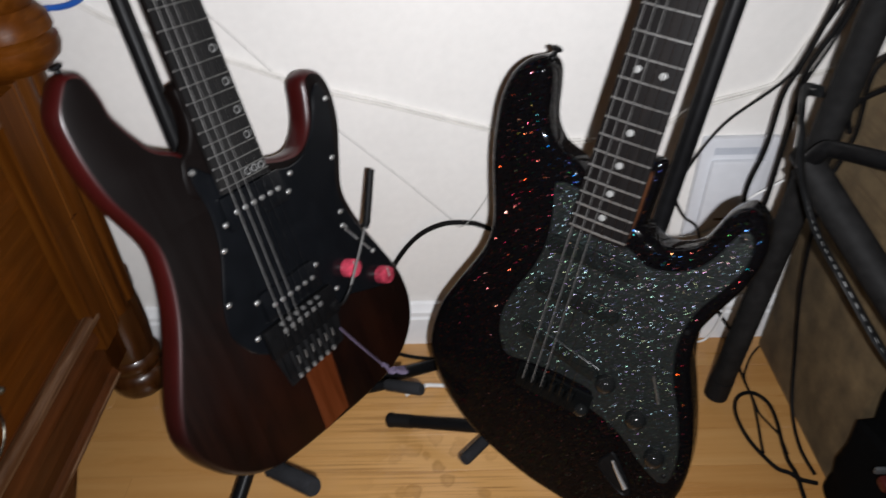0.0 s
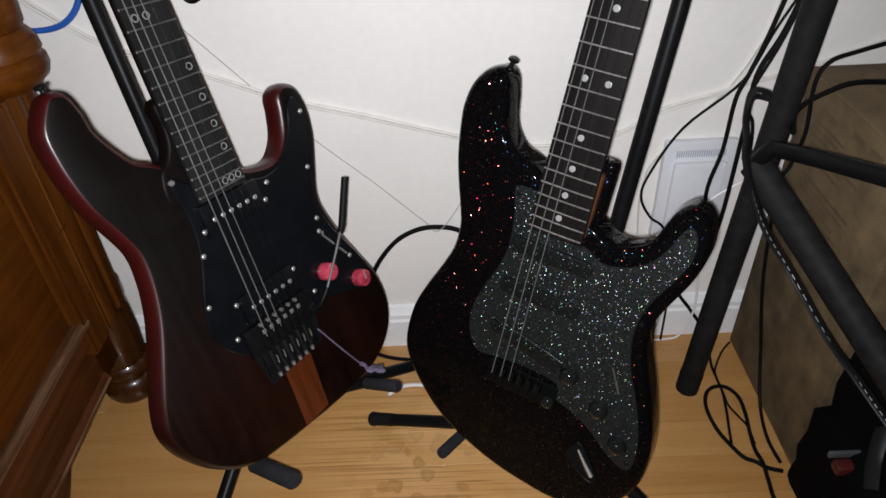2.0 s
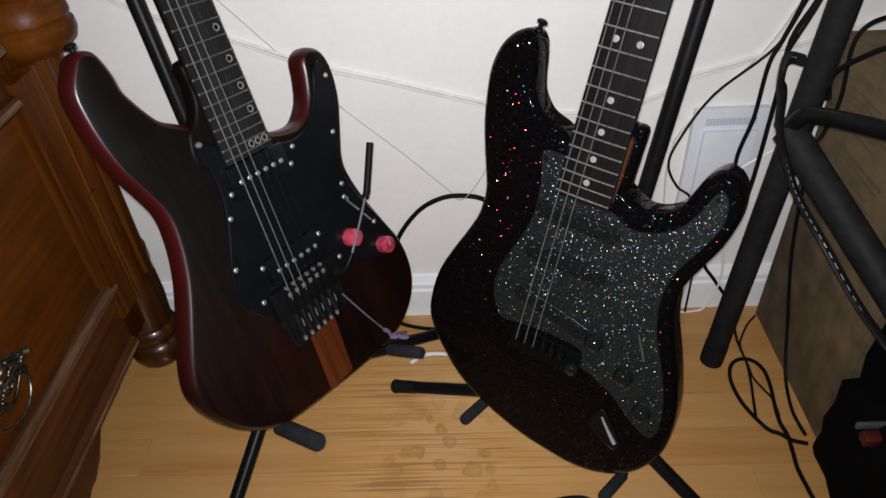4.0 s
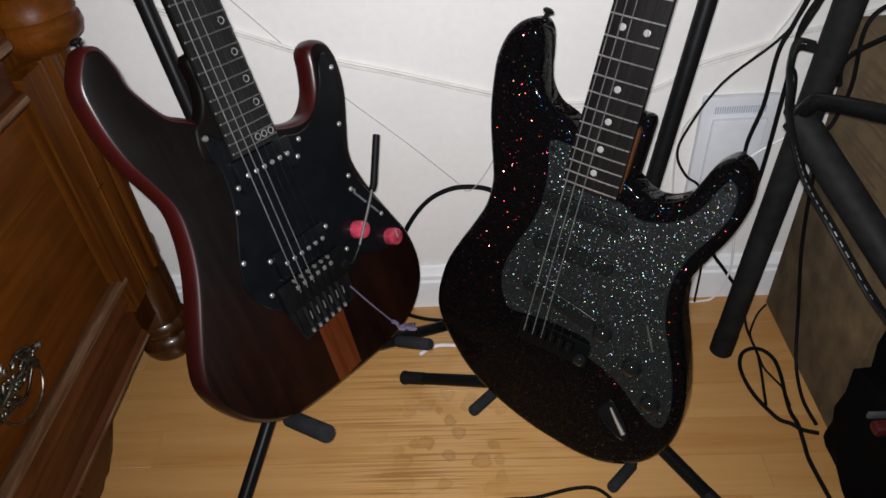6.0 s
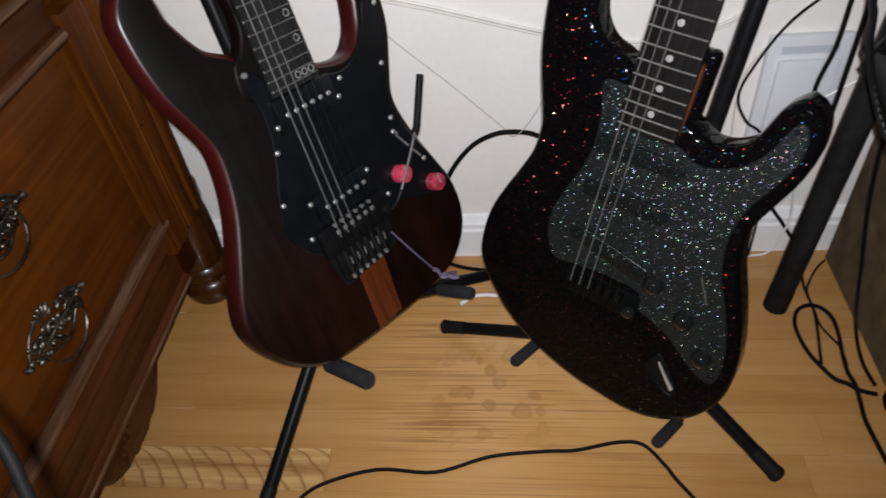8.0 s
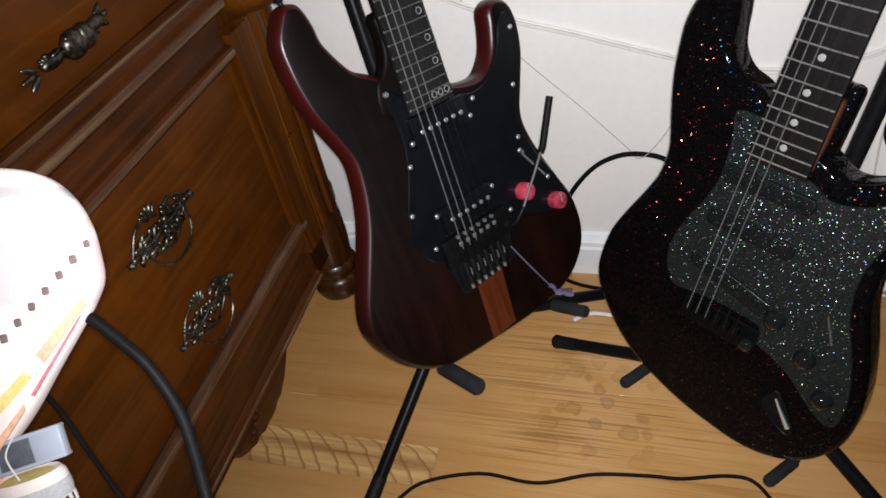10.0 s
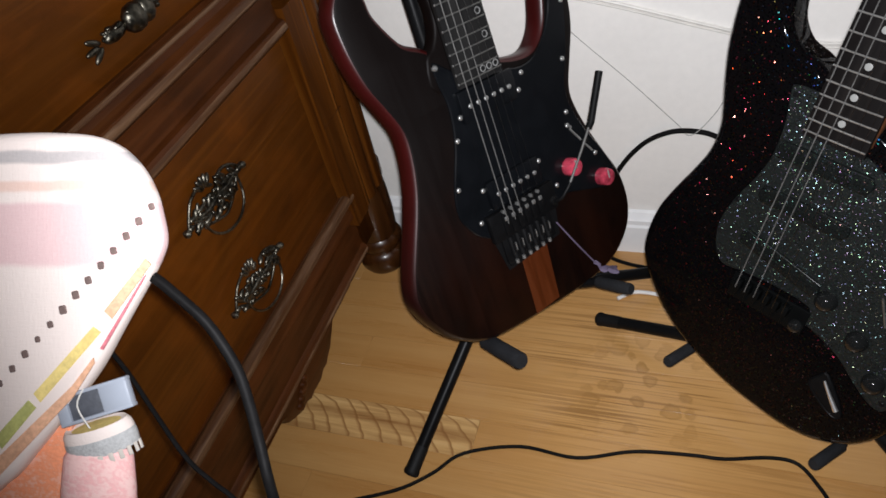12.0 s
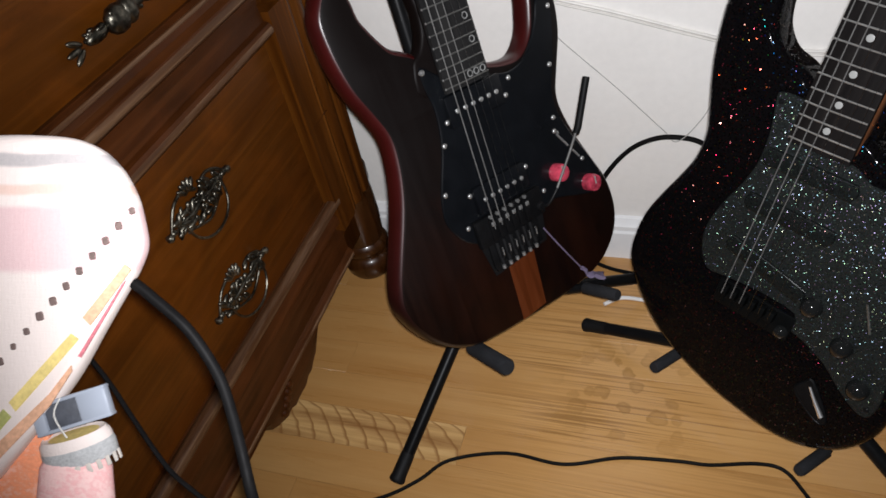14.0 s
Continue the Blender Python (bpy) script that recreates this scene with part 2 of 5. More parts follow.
M_OAK_WORN = wood("worn_oak_edge", (0.0404, 0.0132, 0.0039), (0.0889, 0.0397, 0.0169), (0.2262, 0.1322, 0.0750), "y", 0.40, 0.0, 2.6, 0.5, spec=0.35, streaks=0.6)


def burst_stain():
    """Cherry red stain of the body's sides that passes into dark brown round the lower bout."""
    m = Mat("cherry_edge_stain", 0.34)
    v = m.coords()
    sep = m.t.nodes.new("ShaderNodeSeparateXYZ")
    m.link(v, sep.inputs[0])
    up = m.math("ADD", sep.outputs["Z"], m.math("MULTIPLY", m.noise(v, 25, 3), 0.05))
    red = m.mix(m.noise(v, 30, 4), (0.022, 0.0018, 0.0018), (0.046, 0.0038, 0.0036))
    m.colour(m.mix(m.ramp(m.math("ADD", up, 0.5), (0.45, (0, 0, 0)), (0.60, (1, 1, 1))), (0.0065, 0.0022, 0.0017), red))
    m.bump(m.noise(v, 300, 3), 0.05, 0.0005)
    return m.m


M_CHERRY = burst_stain()
M_ORANGE = wood("orange_maple_strip", (0.055, 0.0115, 0.0024), (0.098, 0.021, 0.0042), (0.14, 0.034, 0.0075), "z", 0.4, 0.0, 1.2, 0.1)
M_BLACKGLOSS = plain("black_gloss_plastic", (0.0044, 0.0050, 0.0062), 0.25, vary=0.2, relief=0.02, spec=0.25)
M_BLACK = plain("black_satin", (0.0052, 0.0052, 0.0056), 0.45, vary=0.2, relief=0.05, spec=0.2)
M_BLACKMETAL = plain("black_coated_steel", (0.0050, 0.0050, 0.0054), 0.38, 0.0, 0.0, vary=0.25, scale=120, relief=0.1, spec=0.10)
M_GREYTUBE = plain("dull_black_tube", (0.0115, 0.0112, 0.0112), 0.62, vary=0.4, scale=80, relief=0.2, spec=0.10)
M_FOAM = plain("grey_foam", (0.015, 0.0155, 0.0175), 0.85, vary=0.3, scale=400, relief=0.5, spec=0.2)
M_RUBBER = plain("black_rubber", (0.005, 0.005, 0.0054), 0.65, vary=0.2, scale=200, relief=0.2, spec=0.2)
M_CABLE = plain("black_cable", (0.0050, 0.0047, 0.0048), 0.55, vary=0.25, scale=200, relief=0.25, spec=0.07)
M_NICKEL = plain("nickel", (0.55, 0.55, 0.54), 0.38, 0.85, vary=0.15, scale=300, relief=0.05)
M_FRETWIRE = plain("polished_fret_wire", (0.72, 0.72, 0.70), 0.36, 0.9, vary=0.15, scale=200, relief=0.05)
M_FRET = plain("worn_fret_wire", (0.22, 0.22, 0.21), 0.4, 0.85, vary=0.3, scale=200, relief=0.05)
M_STRING = plain("steel_string", (0.17, 0.166, 0.16), 0.5, 0.55, vary=0.25, scale=900, relief=0.2)
M_STRING_FINE = plain("plain_steel_string", (0.35, 0.35, 0.34), 0.25, 1.0, vary=0.1, scale=900, relief=0.1)
M_BRIGHT = plain("bright_satin_steel", (0.9, 0.9, 0.9), 0.42, 1.0, vary=0.05, relief=0.02)
M_EBONY = wood("ebony_board", (0.007, 0.007, 0.0072), (0.013, 0.0125, 0.0125), (0.022, 0.021, 0.02), "z", 0.5, 0, 2.0, 0.2, spec=0.14)
M_ROSE = wood("dark_rosewood", (0.0030, 0.0024, 0.0024), (0.0058, 0.0046, 0.0044), (0.013, 0.0100, 0.0088), "z", 0.5, 0, 2.0, 0.2, spec=0.1)
M_MAPLE = wood("brown_neck_wood", (0.09, 0.035, 0.015), (0.16, 0.06, 0.025), (0.2, 0.08, 0.035), "z", 0.35, 0.2, 1.0, 0.1)
M_PEARL = plain("pearl_dot", (0.26, 0.26, 0.25), 0.35, vary=0.1)
M_RING = plain("grey_ring_inlay", (0.2, 0.2, 0.195), 0.4, vary=0.1)
M_PINK = plain("pink_worn_plastic", (0.40, 0.042, 0.072), 0.25, 0.0, 0.4, vary=0.55, scale=160, relief=0.5)
M_SPARK = glitter("black_sparkle_lacquer", (0.0026, 0.0023, 0.0026), 0.0015, 0.75, 1.0, 0.06, 0.54, 0.40, 0.08, 0.10, 0.18, 0.05)
M_PGSPARK = glitter("silver_sparkle_plastic", (0.0105, 0.0128, 0.0124), 0.00112, 0.95, 0.5, 0.4, 0.54, 0.40, 0.12, 0.2, 0.30, 1.0)
M_PGDARK = glitter("smoked_sparkle_plastic", (0.0068, 0.0084, 0.0082), 0.00112, 0.8, 0.6, 0.25, 0.54, 0.38, 0.08, 0.3, 0.27, 1.0)
M_BRIDGE = plain("dull_black_bridge", (0.0030, 0.0033, 0.0034), 0.35, vary=0.2, relief=0.05, spec=0.06)
M_DOME = plain("smoke_black_gloss", (0.008, 0.0085, 0.0085), 0.08, vary=0.1, relief=0.0)
M_PLATE = plain("white_plastic", (0.65, 0.66, 0.69), 0.35, vary=0.04, relief=0.03)
M_CARD = plain("brown_cardboard", (0.118, 0.081, 0.039), 0.85, vary=0.45, scale=30, relief=0.2)
M_PRINT = plain("faded_print", (0.105, 0.068, 0.032), 0.8, vary=0.2)
M_BRASS = plain("tarnished_brass", (0.125, 0.115, 0.092), 0.38, 1.0, vary=0.8, scale=200, relief=0.6)
M_CLEAR = plain("milky_cord", (0.70, 0.675, 0.63), 0.35, vary=0.1)
M_WHITE = plain("white_cord", (0.75, 0.74, 0.72), 0.45, vary=0.05)
M_BLUE = plain("blue_cable", (0.02, 0.10, 0.42), 0.4, vary=0.1)
M_PURPLE = plain("lilac_cord", (0.11, 0.085, 0.14), 0.7, vary=0.2)
M_STRAP = plain("black_leatherette", (0.0075, 0.0078, 0.0084), 0.45, vary=0.3, scale=300, relief=0.3, spec=0.22)
M_BAG = plain("black_bag_cloth", (0.0022, 0.0022, 0.0024), 0.9, vary=0.3, scale=300, relief=0.5, spec=0.05)
M_DULLTAB = plain("dull_grey_tab", (0.055, 0.058, 0.060), 0.6, vary=0.3)
M_GUSSET = woven("orange_red_woven_cloth", (0.86, 0.32, 0.17), (0.86, 0.44, 0.32), 0.1)
M_GREYPL = plain("grey_buckle_plastic", (0.33, 0.36, 0.42), 0.35, vary=0.06)
M_DKGREY = plain("dark_grey_webbing", (0.07, 0.075, 0.09), 0.6, vary=0.25, scale=300, relief=0.4)
M_REDPL = plain("dull_red_plastic", (0.055, 0.005, 0.004), 0.5, vary=0.3)
M_REDCLOTH = woven("pink_red_woven_cloth", (0.84, 0.46, 0.45), (0.88, 0.58, 0.55), 0.1)
M_YELLOW = plain("yellow_woven_band", (0.72, 0.56, 0.20), 0.9, vary=0.15, scale=500, relief=0.4)
M_GREENBAND = plain("olive_green_woven_band", (0.42, 0.42, 0.14), 0.9, vary=0.2, scale=500, relief=0.4)
M_ORANGECL = plain("orange_woven_band", (0.72, 0.40, 0.25), 0.9, vary=0.2, scale=500, relief=0.4)
M_PINKBAND = plain("pink_woven_band", (0.55, 0.16, 0.19), 0.9, vary=0.25, scale=700, relief=0.6)
M_GREYBAND = plain("grey_woven_band", (0.42, 0.42, 0.42), 0.9, vary=0.2, scale=700, relief=0.6)


def striped_cloth():
    """Coarse cream weave with woven bands across it."""
    m = Mat("striped_cream_weave", 0.9)
    v = m.coords()
    sep = m.t.nodes.new("ShaderNodeSeparateXYZ")
    m.link(v, sep.inputs[0])
    wob = m.math("ADD", sep.outputs["Z"], m.math("MULTIPLY", m.noise(v, 40, 2), 0.004))
    cream, pink, peach, grey = (0.76, 0.66, 0.61), (0.66, 0.45, 0.45), (0.70, 0.49, 0.41), (0.38, 0.355, 0.35)
    c = m.ramp(m.math("MULTIPLY", m.math("ADD", wob, 0.15), 5.0), (0.0, cream), (0.690, cream), (0.705, pink), (0.845, pink), (0.857, cream), (0.877, cream), (0.884, peach), (0.902, peach),
               (0.910, cream), (0.945, cream), (0.952, grey), (0.976, grey), (0.982, cream))
    m.colour(m.mix(m.math("MULTIPLY", m.noise(v, 900, 2), 0.25), c, (0.80, 0.68, 0.66)))
    m.bump(m.math("ADD", m.noise(m.coords((0.2, 1, 1)), 900, 2), m.noise(m.coords((1, 1, 0.2)), 900, 2)), 0.3, 0.0005)
    return m.m


M_CLOTH = striped_cloth()
M_THREAD_PALE = plain("cream_fringe", (0.55, 0.50, 0.45), 0.9, vary=0.2)
M_THREAD = plain("pale_thread", (0.36, 0.35, 0.33), 0.8, vary=0.1)
M_STITCH = plain("grey_stitch", (0.14, 0.095, 0.085), 0.9, vary=0.2, scale=500, relief=0.4)


# ---- mesh helpers ----
def mesh_of(name, bm, material, angle=40):
    bm.normal_update()
    me = bpy.data.meshes.new(name)
    bm.to_mesh(me)
    bm.free()
    me.shade_smooth()
    me.set_sharp_from_angle(angle=radians(angle))
    me.materials.append(material)
    return me


def part(name, bm, material, parent, label="", angle=40):
    ob = new(name, mesh_of(name, bm, material, angle))
    ob.parent = parent
    if label:
        tagged(ob, label)
    return ob


def share(name, me, parent, m=None):
    ob = new(name, me)
    ob.parent = parent
    if m is not None:
        ob.matrix_basis = m
    return ob


def thing(name, label, category, m=None, group="", kind=""):
    ob = new(name)
    if m is not None:
        ob.matrix_world = m
    return tagged(ob, label, category, group, kind)


def solid(name, bm, material, label, category, group="", kind="", angle=40, m=None):
    ob = new(name, mesh_of(name, bm, material, angle))
    if m is not None:
        ob.matrix_world = m
    return tagged(ob, label, category, group, kind)


def box(lo, hi, bevel=0.0, bm=None, seg=2):
    bm2 = bmesh.new()
    bmesh.ops.create_cube(bm2, size=1.0)
    lo, hi = Vector(lo), Vector(hi)
    for v in bm2.verts:
        v.co = Vector((lo[i] + (v.co[i] + 0.5) * (hi[i] - lo[i]) for i in range(3)))
    if bevel:
        bmesh.ops.bevel(bm2, geom=list(bm2.edges), offset=bevel, segments=seg, affect="EDGES", profile=0.5)
    return join(bm, bm2)


def join(bm, other):
    if bm is None:
        return other
    me = bpy.data.meshes.new("tmp")
    other.to_mesh(me)
    other.free()
    bm.from_mesh(me)
    bpy.data.meshes.remove(me)
    return bm


def lathe(profile, steps=20, bm=None, m=None):
    """Turns (radius, height) pairs round z."""
    out = bmesh.new()
    rings = []
    for r, h in profile:
        rings.append([out.verts.new((r * math.cos(2 * math.pi * i / steps), r * math.sin(2 * math.pi * i / steps), h)) for i in range(steps)])
    for a, b in zip(rings, rings[1:]):
        for i in range(steps):
            j = (i + 1) % steps
            out.faces.new((a[i], a[j], b[j], b[i]))
    out.faces.new(rings[0][::-1])
    out.faces.new(rings[-1])
    if m is not None:
        out.transform(m)
    return join(bm, out)


def spline(points, steps=8, closed=False):
    """Catmull-Rom through the points."""
    p = [Vector(q) for q in points]
    n = len(p)
    out = []
    last = n if closed else n - 1
    for i in range(last):
        a, b, c, d = (p[(i + k) % n] if closed else p[min(max(i + k, 0), n - 1)] for k in (-1, 0, 1, 2))
        for s in range(steps):
            t = s / steps
            out.append(0.5 * (2 * b + (c - a) * t + (2 * a - 5 * b + 4 * c - d) * t * t + (3 * b - a - 3 * c + d) * t ** 3))
    if not closed:
        out.append(p[-1])
    return out


def tube(points, radius, sides=10, steps=6, smooth=True, bm=None, taper=None, flat=1.0):
    pts = spline(points, steps) if smooth and len(points) > 2 else [Vector(q) for q in points]
    out = bmesh.new()
    rings = []
    side = None
    for i, p in enumerate(pts):
        d = (pts[min(i + 1, len(pts) - 1)] - pts[max(i - 1, 0)]).normalized()
        if side is None:
            side = d.orthogonal().normalized()
        side = (side - d * side.dot(d)).normalized()
        up = d.cross(side)
        r = radius if taper is None else radius + (taper - radius) * i / (len(pts) - 1)
        rings.append([out.verts.new(p + side * r * math.cos(2 * math.pi * k / sides) + up * r * flat * math.sin(2 * math.pi * k / sides)) for k in range(sides)])
    for a, b in zip(rings, rings[1:]):
        for k in range(sides):
            j = (k + 1) % sides
            out.faces.new((a[k], a[j], b[j], b[k]))
    out.faces.new(rings[0][::-1])
    out.faces.new(rings[-1])
    return join(bm, out)


def offset2d(ring, d):
    """Moves a closed outline (counter-clockwise) inwards by d."""
    n = len(ring)
    out = []
    for i in range(n):
        t = (ring[(i + 1) % n] - ring[i - 1])
        nrm = Vector((-t[1], t[0])).normalized()
        out.append(ring[i] + nrm * d)
    return out


def area2d(ring):
    return 0.5 * sum(a[0] * b[1] - b[0] * a[1] for a, b in zip(ring, ring[1:] + ring[:1]))


def slab(outline, front, back, rounds, back_rounds=None, steps=4):
    """A plate in the x-z plane between y = front (towards the viewer) and y = back, with rounded rims.
    rounds: (inset, depth) pairs from the face outwards to the side."""
    ring = [Vector((p[0], p[1])) for p in spline([(*q, 0) for q in outline], steps, True)]
    if area2d(ring) < 0:
        ring.reverse()
    levels = [(i, front + d) for i, d in rounds] + [(i, back - d) for i, d in reversed(back_rounds or rounds)]
    out = bmesh.new()
    rings = []
    for inset, y in levels:
        rings.append([out.verts.new((p[0], y, p[1])) for p in (offset2d(ring, inset) if inset else ring)])
    n = len(ring)
    for a, b in zip(rings, rings[1:]):
        for k in range(n):
            j = (k + 1) % n
            out.faces.new((a[k], b[k], b[j], a[j]))
    for edge in (rings[0], rings[-1]):
        for tri in tessellate_polygon([[Vector((v.co.x, v.co.z, 0.0)) for v in edge]]):
            if len(set(tri)) == 3:
                out.faces.new([edge[k] for k in tri])
    bmesh.ops.recalc_face_normals(out, faces=list(out.faces))
    return out


def round_rim(r, n=5):
    return [(r * (1 - math.sin(a)), r * (1 - math.cos(a))) for a in [math.pi / 2 * k / n for k in range(n + 1)]]


FACING = Matrix.Rotation(radians(90), 4, "X")  # turns z towards the viewer (-y)


def at(u, v, w):
    """A place on a guitar: u across, v along the neck from the saddles, w out of the face."""
    return Vector((u, -w, v))


# ---- the room ----
solid("wall_north", box((-1.6, 0.0, 0.0), (2.2, 0.12, 2.4)), M_WALL, "off-white painted plaster wall with fine roller texture", "wall", kind="structure")
solid("wall_south", box((-1.6, -2.62, 0.0), (2.2, -2.5, 2.4)), M_WALL, "plain off-white painted wall", "wall", kind="structure")
solid("wall_west", box((-1.72, -2.5, 0.0), (-1.6, 0.0, 2.4)), M_WALL, "plain off-white painted wall", "wall", kind="structure")
solid("wall_east", box((2.2, -2.5, 0.0), (2.32, 0.0, 2.4)), M_WALL, "plain off-white painted wall", "wall", kind="structure")
solid("ceiling", box((-1.72, -2.62, 2.4), (2.32, 0.12, 2.5)), M_CEIL, "plain white ceiling", "ceiling", kind="structure")
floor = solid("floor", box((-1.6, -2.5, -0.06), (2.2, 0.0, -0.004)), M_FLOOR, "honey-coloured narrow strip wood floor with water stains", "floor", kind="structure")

bm = bmesh.new()
prof = [(-0.001, 0.0), (-0.015, 0.0), (-0.015, 0.052), (-0.0125, 0.056), (-0.0125, 0.064), (-0.009, 0.069), (-0.006, 0.076), (-0.001, 0.078)]
ends = [[bm.verts.new((x, y, z)) for y, z in prof] for x in (-1.6, 2.2)]
for k in range(len(prof)):
    bm.faces.new((ends[0][k], ends[1][k], ends[1][(k + 1) % len(prof)], ends[0][(k + 1) % len(prof)]))
bm.faces.new(ends[0][::-1])
bm.faces.new(ends[1])
bmesh.ops.recalc_face_normals(bm, faces=list(bm.faces))
solid("baseboard", bm, M_TRIM, "white gloss painted baseboard with a moulded top edge", "baseboard", kind="structure", angle=25)


# ---- electric guitars ----
def fret_at(n, scale=0.648):
    return scale * 2 ** (-n / 12)


def board_width(v, nut, end, v_end):
    return nut + (0.648 - v) / (0.648 - v_end) * (end - nut)


def plate(v0, v1, w0, w1, width, top=0.0, depth=0.006, crown=0.001, bm=None):
    """A tapered board along the neck, slightly crowned."""
    out = bmesh.new()
    rows = []
    for v, wd in ((v0, w0), (v1, w1)):
        pts = [(-wd / 2, -depth), (-wd / 2, top - crown), (-wd / 4, top - crown * 0.25), (0, top), (wd / 4, top - crown * 0.25), (wd / 2, top - crown), (wd / 2, -depth)]
        rows.append([out.verts.new(at(u, v, w)) for u, w in pts])
    n = len(rows[0])
    for k in range(n):
        j = (k + 1) % n
        out.faces.new((rows[0][k], rows[1][k], rows[1][j], rows[0][j]))
    out.faces.new(rows[0])
    out.faces.new(rows[1][::-1])
    bmesh.ops.recalc_face_normals(out, faces=list(out.faces))
    return join(bm, out)


def neck_back(v0, v1, w0, w1, depth=0.020, start=-0.006):
    out = bmesh.new()
    rows = []
    for v, wd in ((v0, w0), (v1, w1)):
        rows.append([out.verts.new(at(-wd / 2 * math.cos(a), v, start - depth * math.sin(a) ** 0.8)) for a in [math.pi * k / 12 for k in range(13)]])
    for k in range(12):
        out.faces.new((rows[0][k], rows[1][k], rows[1][k + 1], rows[0][k + 1]))
    out.faces.new((rows[0][0], rows[0][12], rows[1][12], rows[1][0]))
    out.faces.new(rows[0])
    out.faces.new(rows[1][::-1])
    bmesh.ops.recalc_face_normals(out, faces=list(out.faces))
    return out


def headstock(g, mat, mirror=1):
    pts = [(-0.021, 0.65), (0.021, 0.65), (0.026, 0.68), (0.034, 0.72), (0.036, 0.80), (0.03, 0.83), (0.0, 0.835), (-0.03, 0.80), (-0.03, 0.73), (-0.024, 0.68)]
    part("headstock", slab([(u * mirror, v) for u, v in pts], 0.006, 0.021, round_rim(0.002, 2)), mat, g)
    part("nut", box((-0.0215, -0.0012, 0.646), (0.0215, 0.006, 0.651), 0.0005), M_PEARL, g)
    peg = mesh_of("tuner", lathe([(0.004, 0), (0.004, 0.012), (0.0055, 0.013), (0.0055, 0.02)], 12, m=FACING), M_NICKEL)
    for k in range(6):
        share("tuner", peg, g, Matrix.Translation((-0.014 * mirror, 0.006, 0.69 + 0.022 * k)))


def frets(g, last, nut, end, v_end, mat, inset=0.0006):
    for n in range(1, last + 1):
        v = fret_at(n)
        wd = board_width(v, nut, end, v_end) / 2 - inset
        part("fret", tube([at(-wd, v, 0.0001), at(-wd / 2, v, 0.0008), at(0, v, 0.001), at(wd / 2, v, 0.0008), at(wd, v, 0.0001)], 0.0008, 6, 1, False), mat, g)


def strings(g, nut_span, saddle_span, saddle_w, radii, start=0.0):
    for k, r in enumerate(radii):
        s = k / 5 - 0.5
        part("string", tube([at(s * saddle_span, start, saddle_w), at(s * nut_span, 0.648, 0.0022)], r, 6, 1, False), M_STRING if r > 0.0004 else M_STRING_FINE, g)


def screw_mesh():
    return mesh_of("screw", lathe([(0.0029, -0.001), (0.0029, 0.0004), (0.0022, 0.0013), (0.0012, 0.0016)], 12, m=FACING), M_NICKEL)


def knob(g, name, u, v, w, r, h, mat, label=""):
    k = part(name, lathe([(r, 0), (r, h * 0.75), (r * 0.92, h * 0.95), (r * 0.8, h), (r * 0.2, h * 1.02)], 24, m=Matrix.Translation(at(u, v, w)) @ FACING), mat, g, label)
    return k


def strap_button(g, u, v, w, slope):
    m = Matrix.Translation(at(u, v, w)) @ Matrix.Rotation(radians(slope), 4, "Y")
    part("strap_button", lathe([(0.008, 0.0), (0.0075, 0.003), (0.004, 0.005), (0.004, 0.011), (0.0085, 0.013), (0.009, 0.016), (0.005, 0.0185)], 18, m=m @ Matrix.Scale(0.64, 4)), M_BLACKMETAL, g)


def placed(origin, tilt, roll, yaw):
    return pose(*origin, 0, 0, yaw) @ pose(0, 0, 0, tilt, 0, 0) @ pose(0, 0, 0, 0, roll, 0)


